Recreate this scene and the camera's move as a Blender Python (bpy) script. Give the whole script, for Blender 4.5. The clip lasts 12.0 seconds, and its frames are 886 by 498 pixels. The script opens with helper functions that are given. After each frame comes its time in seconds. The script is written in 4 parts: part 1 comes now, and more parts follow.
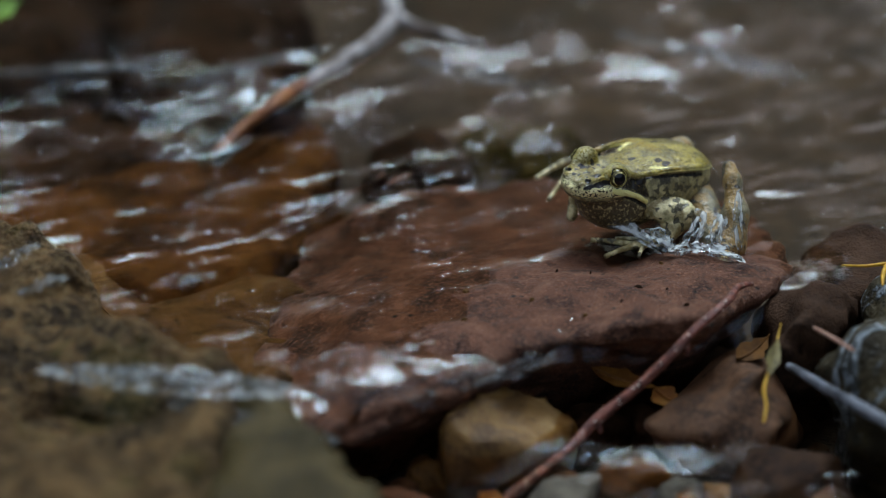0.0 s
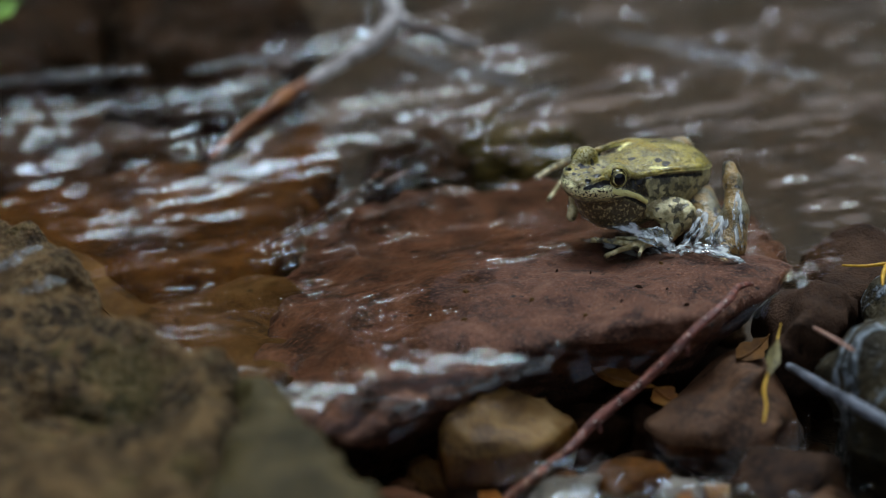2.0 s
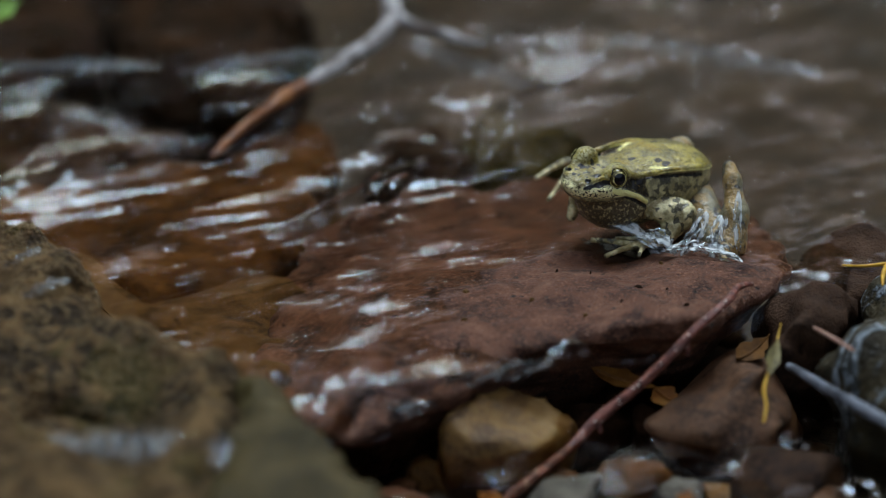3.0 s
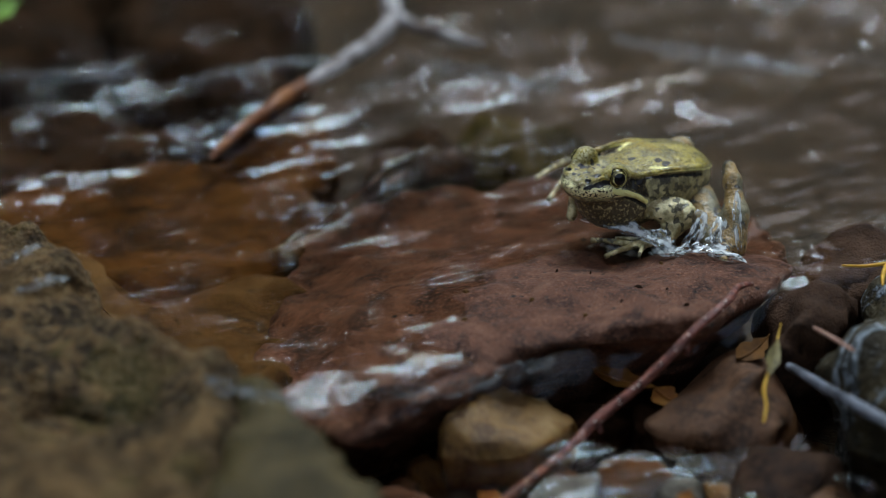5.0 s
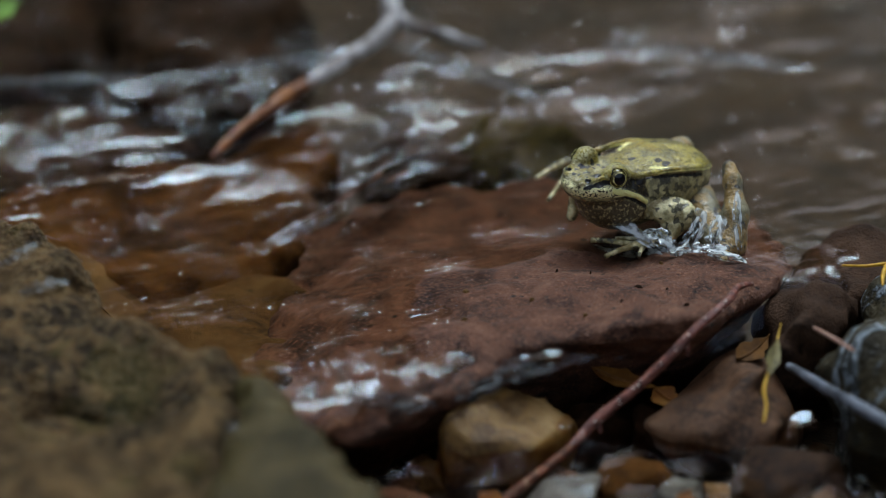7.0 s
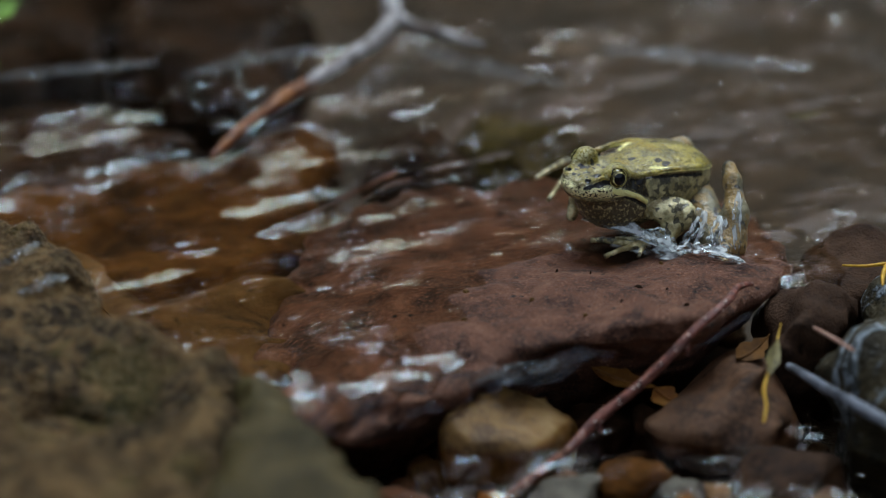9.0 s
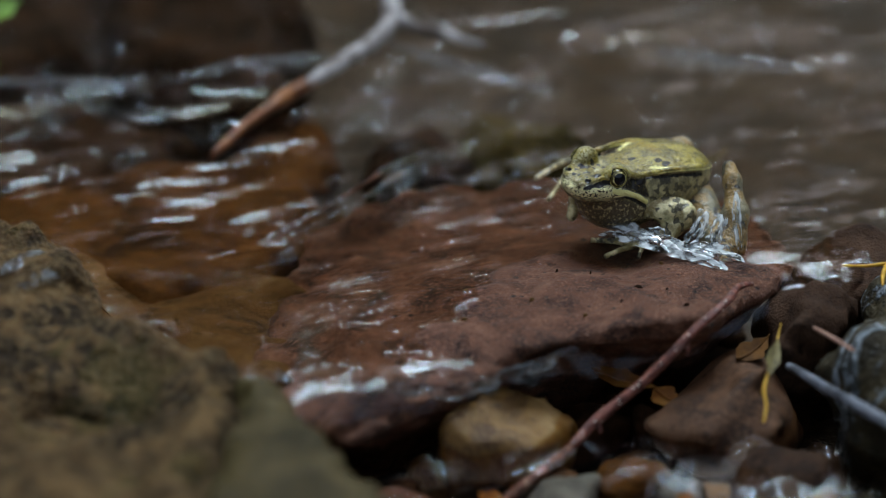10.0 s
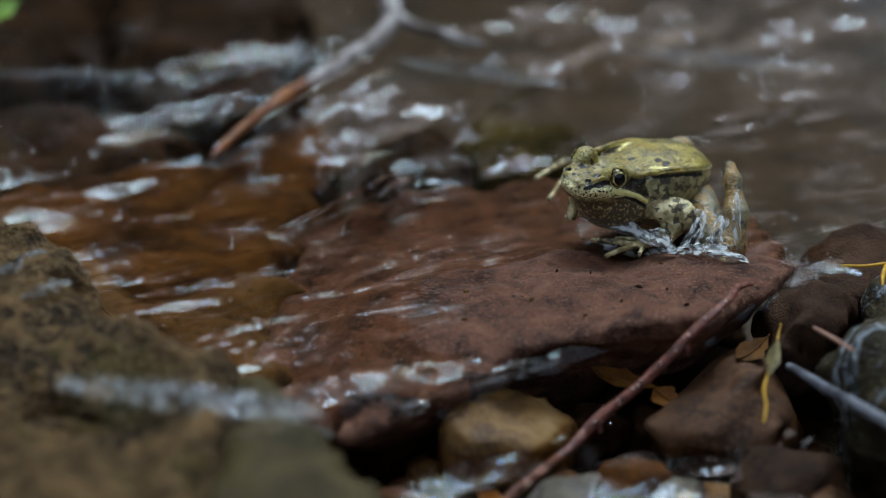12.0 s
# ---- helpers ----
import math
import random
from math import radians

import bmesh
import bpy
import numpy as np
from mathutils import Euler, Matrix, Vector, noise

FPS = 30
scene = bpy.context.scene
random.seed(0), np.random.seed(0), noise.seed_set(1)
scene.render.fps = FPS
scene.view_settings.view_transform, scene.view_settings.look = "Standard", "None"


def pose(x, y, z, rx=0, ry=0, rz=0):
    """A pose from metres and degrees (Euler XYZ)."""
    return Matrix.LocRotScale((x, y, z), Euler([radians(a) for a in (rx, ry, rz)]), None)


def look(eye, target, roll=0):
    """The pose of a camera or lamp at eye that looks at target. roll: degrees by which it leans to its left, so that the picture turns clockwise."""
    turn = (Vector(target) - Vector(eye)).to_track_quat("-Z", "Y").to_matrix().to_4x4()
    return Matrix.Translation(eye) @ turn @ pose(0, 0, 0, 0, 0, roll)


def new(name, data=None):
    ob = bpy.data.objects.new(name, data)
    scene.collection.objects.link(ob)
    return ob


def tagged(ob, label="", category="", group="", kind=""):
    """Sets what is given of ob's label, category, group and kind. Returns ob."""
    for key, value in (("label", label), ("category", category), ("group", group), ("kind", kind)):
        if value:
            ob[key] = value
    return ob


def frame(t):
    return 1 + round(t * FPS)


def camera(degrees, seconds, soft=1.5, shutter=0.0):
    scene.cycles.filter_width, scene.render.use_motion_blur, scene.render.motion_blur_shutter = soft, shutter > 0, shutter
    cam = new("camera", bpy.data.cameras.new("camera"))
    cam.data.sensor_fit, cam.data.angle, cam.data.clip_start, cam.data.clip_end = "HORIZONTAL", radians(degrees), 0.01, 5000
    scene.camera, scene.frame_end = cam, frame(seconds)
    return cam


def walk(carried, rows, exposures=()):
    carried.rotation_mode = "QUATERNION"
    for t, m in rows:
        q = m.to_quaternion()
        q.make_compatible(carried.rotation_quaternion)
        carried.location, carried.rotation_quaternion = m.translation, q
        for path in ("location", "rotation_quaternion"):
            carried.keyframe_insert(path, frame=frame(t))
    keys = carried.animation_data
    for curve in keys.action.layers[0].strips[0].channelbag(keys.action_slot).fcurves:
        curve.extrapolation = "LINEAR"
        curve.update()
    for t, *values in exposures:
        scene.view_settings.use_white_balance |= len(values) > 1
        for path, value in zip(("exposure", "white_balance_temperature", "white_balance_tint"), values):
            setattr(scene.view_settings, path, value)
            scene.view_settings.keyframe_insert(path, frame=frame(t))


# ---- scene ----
# ---- camera ----
cam = camera(21.0, 12.0, soft=0.8, shutter=0.5)
cam.data.dof.use_dof = True
cam.data.dof.focus_distance = 0.781
cam.data.dof.aperture_fstop = 4.4
EYE, AIM = (0.0, -0.72, 0.335), (0.0, 0.0, 0.0)
walk(cam, [(0.0, look(EYE, AIM)), (12.0, look(EYE, AIM))], exposures=[(0.0, 1.46, 9000, 11), (12.0, 1.46, 9000, 11)])

# ---- light: sky and a wide bluish sun, standing in for a canopy gap high behind the subject ----
SUN_AZ, SUN_EL = 13.0, 61.0          # degrees from +y towards +x, and above the horizon
world = bpy.data.worlds.new("sky")
scene.world = world
world.use_nodes = True
nt = world.node_tree
sky = nt.nodes.new("ShaderNodeTexSky")
sky.sky_type, sky.sun_disc = "NISHITA", False
sky.sun_elevation, sky.sun_rotation = radians(SUN_EL), radians(SUN_AZ)
nt.links.new(sky.outputs["Color"], nt.nodes["Background"].inputs["Color"])
nt.nodes["Background"].inputs["Strength"].default_value = 0.12
lamp = bpy.data.lights.new("sun", "SUN")
lamp.energy, lamp.angle, lamp.color = 2.0, radians(24), (0.38, 0.63, 1.0)
sun = new("sun", lamp)
az, el = radians(SUN_AZ), radians(SUN_EL)
sun.matrix_world = look((math.sin(az) * math.cos(el), math.cos(az) * math.cos(el), math.sin(el)), (0, 0, 0))


# ---- materials ----
class Nodes:
    """A small builder of node materials."""

    def __init__(self, name):
        self.mat = bpy.data.materials.new(name)
        self.mat.use_nodes = True
        self.nt = self.mat.node_tree
        self.bsdf = self.nt.nodes["Principled BSDF"]
        self.co = self.nt.nodes.new("ShaderNodeTexCoord").outputs["Object"]

    def link(self, value, socket):
        if isinstance(value, bpy.types.NodeSocket):
            self.nt.links.new(value, socket)
        elif isinstance(value, tuple) and len(value) == 3 and socket.type == "RGBA":
            socket.default_value = (*value, 1)
        else:
            socket.default_value = value

    def noise(self, scale, detail=4.0, rough=0.55, stretch=None, distort=0.0):
        co = self.co
        if stretch:
            m = self.nt.nodes.new("ShaderNodeMapping")
            m.inputs["Scale"].default_value = stretch
            self.nt.links.new(co, m.inputs["Vector"])
            co = m.outputs["Vector"]
        n = self.nt.nodes.new("ShaderNodeTexNoise")
        self.nt.links.new(co, n.inputs["Vector"])
        n.inputs["Scale"].default_value, n.inputs["Detail"].default_value = scale, detail
        n.inputs["Roughness"].default_value, n.inputs["Distortion"].default_value = rough, distort
        return n.outputs["Fac"]

    def cells(self, scale):
        n = self.nt.nodes.new("ShaderNodeTexVoronoi")
        self.nt.links.new(self.co, n.inputs["Vector"])
        n.inputs["Scale"].default_value = scale
        return n.outputs["Distance"]

    def ramp(self, fac, lo, hi):
        n = self.nt.nodes.new("ShaderNodeMapRange")
        n.interpolation_type = "SMOOTHSTEP"
        self.nt.links.new(fac, n.inputs["Value"])
        n.inputs["From Min"].default_value, n.inputs["From Max"].default_value = lo, hi
        return n.outputs["Result"]

    def math(self, op, a, b=0.0):
        n = self.nt.nodes.new("ShaderNodeMath")
        n.operation = op
        self.link(a, n.inputs[0])
        self.link(b, n.inputs[1])
        return n.outputs[0]

    def mix(self, fac, a, b):
        n = self.nt.nodes.new("ShaderNodeMix")
        n.data_type = "RGBA"
        self.link(fac, n.inputs[0])
        self.link(a, n.inputs[6])
        self.link(b, n.inputs[7])
        return n.outputs[2]

    def attribute(self, name):
        n = self.nt.nodes.new("ShaderNodeAttribute")
        n.attribute_name = name
        s = self.nt.nodes.new("ShaderNodeSeparateColor")
        self.nt.links.new(n.outputs["Color"], s.inputs["Color"])
        return s.outputs

    def bump(self, height, strength, distance):
        n = self.nt.nodes.new("ShaderNodeBump")
        n.inputs["Strength"].default_value, n.inputs["Distance"].default_value = strength, distance
        self.nt.links.new(height, n.inputs["Height"])
        self.nt.links.new(n.outputs["Normal"], self.bsdf.inputs["Normal"])
        self.nt.links.new(n.outputs["Normal"], self.bsdf.inputs["Coat Normal"])

    def done(self, colour, rough=0.5, metal=0.0, spec=0.5, coat=0.0):
        self.link(colour, self.bsdf.inputs["Base Color"])
        self.link(rough, self.bsdf.inputs["Roughness"])
        self.bsdf.inputs["Metallic"].default_value = metal
        self.bsdf.inputs["Specular IOR Level"].default_value = spec
        self.bsdf.inputs["Coat Weight"].default_value = coat
        self.bsdf.inputs["Coat Roughness"].default_value = 0.08
        return self.mat


def stone(name, dark, mid, pale, scale=45.0, wet=0.35, bump=0.5, speck=None, patch=None, spec=0.35):
    """Wet stone: clouds of three tones, specks, fine relief."""
    n = Nodes(name)
    big, fine = n.noise(scale, 5.0, 0.6, distort=0.6), n.noise(scale * 11, 4.0, 0.6)
    c = n.mix(n.ramp(big, 0.35, 0.55), dark, mid)
    c = n.mix(n.math("MULTIPLY", n.ramp(big, 0.52, 0.72), 0.8), c, pale)
    if patch:
        c = n.mix(n.ramp(n.noise(scale * 0.5, 5.0, 0.65, distort=1.2), 0.53, 0.62), c, patch)
    c = n.mix(n.math("MULTIPLY", n.ramp(fine, 0.45, 0.7), 0.45), c, pale)
    c = n.mix(n.math("MULTIPLY", n.ramp(n.noise(scale * 5, 3.0), 0.58, 0.72), 0.7), c, dark)
    if speck:
        c = n.mix(n.ramp(n.noise(scale * 4, 2.0, 0.5), 0.70, 0.74), c, speck)
        c = n.mix(n.math("MULTIPLY", n.ramp(n.cells(130), 0.16, 0.09), n.ramp(n.noise(70, 1.0), 0.5, 0.56)), c, speck)
        c = n.mix(n.math("MULTIPLY", n.ramp(n.noise(900, 3.0, 0.6), 0.57, 0.63), 0.45), c, tuple(v * 1.7 for v in pale))
    rough = n.math("ADD", n.math("MULTIPLY", fine, 0.35), wet - 0.12)
    n.bump(n.math("ADD", fine, n.noise(scale * 30, 2.0)), bump, 0.0009)
    return n.done(c, rough, 0.0, spec)


RED_STONE = stone("red_stone", (0.0385, 0.0127, 0.0069), (0.1438, 0.0517, 0.0267), (0.2636, 0.1141, 0.0649), 75, 0.50, 1.0, speck=(0.0124, 0.0068, 0.0044), spec=0.25)
def mossy_stone():
    """Brown weathered rock with pale scuffed facets, dark seams and olive moss."""
    n = Nodes("mossy_stone")
    big, mid, fine = n.noise(34, 6.0, 0.7, distort=0.2), n.noise(85, 6.0, 0.7, distort=0.2), n.noise(420, 4.0, 0.6)
    c = n.mix(n.ramp(big, 0.42, 0.54), (0.028, 0.015, 0.006), (0.098, 0.052, 0.020))
    c = n.mix(n.math("MULTIPLY", n.ramp(mid, 0.50, 0.57), 0.8), c, (0.225, 0.122, 0.048))
    c = n.mix(n.math("MULTIPLY", n.ramp(n.noise(26, 5.0, 0.65), 0.53, 0.59), 0.6), c, (0.060, 0.048, 0.006))
    c = n.mix(n.math("MULTIPLY", n.ramp(n.noise(52, 5.0, 0.7, distort=0.6), 0.57, 0.61), 0.55), c, (0.010, 0.006, 0.002))
    c = n.mix(n.math("MULTIPLY", n.ramp(fine, 0.50, 0.60), 0.5), c, (0.26, 0.165, 0.075))
    n.bump(n.math("ADD", n.math("ADD", fine, n.noise(140, 4.0, 0.65)), n.math("MULTIPLY", mid, 2.0)), 1.0, 0.0036)
    return n.done(c, n.math("ADD", n.math("MULTIPLY", mid, 0.5), 0.30), 0.0, 0.14)


def lichen_stone():
    """Dark olive-brown rock half covered by pale bluish lichen crusts."""
    n = Nodes("lichen_stone")
    base = n.mix(n.ramp(n.noise(70, 5.0, 0.6), 0.36, 0.62), (0.026, 0.018, 0.007), (0.100, 0.072, 0.034))
    crust = n.ramp(n.noise(48, 5.0, 0.68, (1.0, 1.0, 0.55), 0.8), 0.51, 0.58)
    pale = n.mix(n.ramp(n.noise(300, 4.0), 0.4, 0.62), (0.20, 0.235, 0.245), (0.44, 0.49, 0.51))
    c = n.mix(crust, base, pale)
    c = n.mix(n.math("MULTIPLY", n.ramp(n.noise(110, 4.0, 0.6, distort=1.4), 0.56, 0.62), 0.8), c, (0.03, 0.025, 0.014))
    n.bump(n.math("ADD", crust, n.math("MULTIPLY", n.noise(260, 5.0, 0.65), 1.6)), 1.0, 0.0022)
    return n.done(c, n.math("ADD", n.math("MULTIPLY", crust, 0.2), 0.55), 0.0, 0.2)


MOSSY_STONE = mossy_stone()
ORANGE_STONE = stone("ochre_stone", (0.0333, 0.0121, 0.0025), (0.1040, 0.0381, 0.0076), (0.1560, 0.0632, 0.0151), 34, 0.75, 0.5, spec=0.12)
CHANNEL_STONE = stone("channel_stone", (0.0291, 0.0130, 0.0042), (0.1144, 0.0512, 0.0151), (0.1768, 0.0930, 0.0336), 44, 0.75, 0.6, spec=0.12)
FACET_STONE = stone("grey_green_stone", (0.0270, 0.0186, 0.0059), (0.0686, 0.0465, 0.0168), (0.1196, 0.0856, 0.0353), 50, 0.45, 0.7, patch=(0.0572, 0.0465, 0.0151), spec=0.14)
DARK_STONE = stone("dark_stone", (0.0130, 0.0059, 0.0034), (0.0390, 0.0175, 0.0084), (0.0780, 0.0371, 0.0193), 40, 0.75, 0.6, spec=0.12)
BROWN_STONE = stone("brown_stone", (0.0343, 0.0131, 0.0050), (0.1092, 0.0452, 0.0192), (0.1872, 0.0893, 0.0454), 55, 0.6, 0.6, spec=0.2)
TAN_STONE = stone("tan_stone", (0.09, 0.036, 0.009), (0.25, 0.120, 0.032), (0.38, 0.22, 0.085), 80, 0.3, 0.5)
GREY_STONE = stone("grey_stone", (0.04, 0.04, 0.04), (0.13, 0.13, 0.125), (0.26, 0.26, 0.25), 60, 0.35, 0.6)
LICHEN_STONE = lichen_stone()
GRAVEL = stone("gravel", (0.0229, 0.0121, 0.0059), (0.0780, 0.0400, 0.0185), (0.1456, 0.0837, 0.0462), 90, 0.75, 0.4, spec=0.12)
OLIVE_BED = stone("silt_stone", (0.025, 0.02, 0.006), (0.09, 0.07, 0.02), (0.14, 0.11, 0.045), 40, 0.8, 0.5, spec=0.1)
BED = stone("stream_bed", (0.0137, 0.0067, 0.0025), (0.0468, 0.0235, 0.0091), (0.0811, 0.0435, 0.0191), 26, 0.5, 0.8)


def plain(name, a, b, scale, rough=0.45, bump=0.3, stretch=None, coat=0.0):
    n = Nodes(name)
    f, g = n.noise(scale, 4.0, 0.6, stretch), n.noise(scale * 6, 3.0)
    c = n.mix(n.ramp(f, 0.35, 0.65), a, b)
    c = n.mix(n.math("MULTIPLY", n.ramp(g, 0.55, 0.75), 0.4), c, tuple(v * 0.35 for v in a))
    n.bump(g, bump, 0.0005)
    return n.done(c, n.math("ADD", n.math("MULTIPLY", g, 0.3), rough - 0.15), spec=0.25, coat=coat)


def spotted_bark():
    """Dark red bark with pale pores and grey scuffs."""
    n = Nodes("red_bark")
    c = n.mix(n.ramp(n.noise(260, 4.0, 0.6), 0.36, 0.62), (0.07, 0.017, 0.011), (0.27, 0.080, 0.052))
    c = n.mix(n.math("MULTIPLY", n.ramp(n.noise(120, 4.0), 0.55, 0.68), 0.5), c, (0.20, 0.12, 0.09))
    c = n.mix(n.math("MULTIPLY", n.ramp(n.cells(480), 0.30, 0.18), n.ramp(n.noise(300, 1.0), 0.5, 0.55)), c, (0.62, 0.42, 0.32))
    n.bump(n.noise(900, 3.0), 0.8, 0.0006)
    return n.done(c, 0.5, spec=0.4)


RED_BARK = spotted_bark()
PALE_BARK = plain("pale_bark", (0.10, 0.070, 0.055), (0.50, 0.45, 0.42), 75, 0.5)
ORANGE_BARK = plain("orange_bark", (0.13, 0.036, 0.011), (0.31, 0.11, 0.036), 110, 0.4)
GREY_BARK = plain("grey_bark", (0.08, 0.08, 0.085), (0.22, 0.23, 0.25), 110, 0.35)
NEEDLE = plain("dry_needle", (0.55, 0.25, 0.020), (0.76, 0.42, 0.05), 300, 0.45)
PINK_NEEDLE = plain("pink_needle", (0.42, 0.20, 0.14), (0.55, 0.31, 0.22), 300, 0.45)
ORANGE_LEAF = plain("orange_leaf", (0.15, 0.045, 0.009), (0.28, 0.11, 0.022), 90, 0.4)
SHRED = plain("leaf_shred", (0.09, 0.065, 0.020), (0.19, 0.145, 0.05), 300, 0.6)
OCHRE_LEAF = plain("ochre_leaf", (0.07, 0.024, 0.003), (0.13, 0.048, 0.006), 160, 0.85)
TAN_LEAF = plain("tan_leaf", (0.12, 0.055, 0.016), (0.22, 0.11, 0.035), 60, 0.8)
GREEN_LEAF = plain("green_leaf", (0.055, 0.15, 0.010), (0.13, 0.27, 0.025), 60, 0.4)
# for the unseen backdrop and leaf clumps that shape the light
UNSEEN_FOREST = plain("forest", (0.006, 0.010, 0.004), (0.03, 0.04, 0.018), 1.6, 0.9)


def water_material(name, tint, rough=0.02, scale=250, ior=1.36, white=0.0):
    m = bpy.data.materials.new(name)
    m.use_nodes = True
    t = m.node_tree
    t.nodes.remove(t.nodes["Principled BSDF"])
    out = t.nodes["Material Output"]
    fres, mix = t.nodes.new("ShaderNodeFresnel"), t.nodes.new("ShaderNodeMixShader")
    clear, gloss = t.nodes.new("ShaderNodeBsdfTransparent"), t.nodes.new("ShaderNodeBsdfGlossy")
    fres.inputs["IOR"].default_value = ior
    clear.inputs["Color"].default_value = (*tint, 1)
    gloss.inputs["Roughness"].default_value = rough
    co, bump = t.nodes.new("ShaderNodeTexCoord"), t.nodes.new("ShaderNodeBump")
    fine = t.nodes.new("ShaderNodeTexNoise")
    fine.inputs["Scale"].default_value, fine.inputs["Detail"].default_value = scale, 3.0
    bump.inputs["Strength"].default_value, bump.inputs["Distance"].default_value = 0.3 if white else 0.9, 0.0016
    turn, size = t.nodes.new("ShaderNodeVectorRotate"), t.nodes.new("ShaderNodeMapping")
    turn.rotation_type = "Z_AXIS"
    turn.inputs["Angle"].default_value = 0.0 if white else -radians(27)
    size.inputs["Scale"].default_value = (0.42, 1.0, 1.0) if white else (0.30, 1.0, 1.0)
    t.links.new(co.outputs["Object"], turn.inputs["Vector"])
    t.links.new(turn.outputs["Vector"], size.inputs["Vector"])
    t.links.new(size.outputs["Vector"], fine.inputs["Vector"])
    patch, grow, times = t.nodes.new("ShaderNodeTexNoise"), t.nodes.new("ShaderNodeMapRange"), t.nodes.new("ShaderNodeMath")
    patch.inputs["Scale"].default_value, patch.inputs["Detail"].default_value = 34, 1.0
    grow.inputs["From Min"].default_value, grow.inputs["From Max"].default_value = 0.43, 0.62
    grow.inputs["To Min"].default_value = 1.0 if white else 0.10
    times.operation = "MULTIPLY"
    t.links.new(co.outputs["Object"], patch.inputs["Vector"])
    t.links.new(patch.outputs["Fac"], grow.inputs["Value"])
    t.links.new(fine.outputs["Fac"], times.inputs[0])
    t.links.new(grow.outputs["Result"], times.inputs[1])
    t.links.new(times.outputs[0], bump.inputs["Height"])
    t.links.new(bump.outputs["Normal"], gloss.inputs["Normal"])
    t.links.new(bump.outputs["Normal"], fres.inputs["Normal"])
    t.links.new(fres.outputs[0], mix.inputs[0])
    t.links.new(clear.outputs[0], mix.inputs[1])
    t.links.new(gloss.outputs[0], mix.inputs[2])
    surface = mix.outputs[0]
    if white:
        # aerated streaks, and sky reflections put into the colour as diffuse white
        foam_glint, both, streak = t.nodes.new("ShaderNodeBsdfDiffuse"), t.nodes.new("ShaderNodeMixShader"), t.nodes.new("ShaderNodeTexNoise")
        level = t.nodes.new("ShaderNodeMapRange")
        foam_glint.inputs["Color"].default_value = (0.84, 0.88, 0.84, 1)
        streak.inputs["Scale"].default_value, streak.inputs["Detail"].default_value = 480, 4.0
        level.inputs["From Min"].default_value, level.inputs["From Max"].default_value = 0.44, 0.60
        level.inputs["To Max"].default_value = white
        t.links.new(size.outputs["Vector"], streak.inputs["Vector"])
        t.links.new(streak.outputs["Fac"], level.inputs["Value"])
        t.links.new(level.outputs["Result"], both.inputs[0])
        t.links.new(surface, both.inputs[1])
        t.links.new(foam_glint.outputs[0], both.inputs[2])
        surface = both.outputs[0]
    t.links.new(surface, out.inputs["Surface"])
    return m


WATER = water_material("clear_water", (0.985, 0.98, 0.97))
TANNIN_WATER = water_material("tea_brown_water", (0.93, 0.86, 0.76))
# the last value whitens the water in place of bright sky reflections
CREST_WATER = water_material("crest_water", (0.95, 0.96, 0.96), 0.04, 120, 1.36, 0.16)
WATER_CLOSE = water_material("glassy_water", (0.93, 0.95, 0.95), 0.04, 260, 1.5, 0.72)
SWASH_WATER = water_material("swash_water", (0.95, 0.96, 0.96), 0.05, 160, 1.42, 0.30)

# ---- shaping tools ----
LATTICE = np.random.RandomState(3).rand(64, 64, 64).astype(np.float32) * 2 - 1


def grain(x, y, z, scale, seed=0):
    """Smooth value noise from -1 to 1 with cells of 1/scale metres."""
    out = 0
    p = [np.asarray(v, np.float32) * scale + 7.3 * (seed + 1) * k for v, k in ((x, 1.0), (y, 1.7), (z, 2.3))]
    i = [np.floor(v).astype(np.int32) for v in p]
    f = [v - w for v, w in zip(p, i)]
    f = [v * v * (3 - 2 * v) for v in f]
    for a in (0, 1):
        for b in (0, 1):
            for c in (0, 1):
                w = (f[0] if a else 1 - f[0]) * (f[1] if b else 1 - f[1]) * (f[2] if c else 1 - f[2])
                out = out + w * LATTICE[(i[0] + a) & 63, (i[1] + b) & 63, (i[2] + c) & 63]
    return out


def fractal(x, y, z, scale, octaves=4, seed=0, gain=0.5):
    return sum(grain(x, y, z, scale * 2 ** k, seed + 5 * k) * gain ** k for k in range(octaves))


def mesh_of(name, verts, faces, material, smooth=True):
    me = bpy.data.meshes.new(name)
    verts, faces = np.asarray(verts, np.float32), np.asarray(faces, np.int32)
    n, k = faces.shape
    me.vertices.add(len(verts))
    me.vertices.foreach_set("co", verts.ravel())
    me.loops.add(n * k)
    me.loops.foreach_set("vertex_index", faces.ravel())
    me.polygons.add(n)
    me.polygons.foreach_set("loop_start", np.arange(0, n * k, k, dtype=np.int32))
    me.polygons.foreach_set("use_smooth", np.full(n, smooth))
    me.update(calc_edges=True)
    me.materials.append(material)
    return me


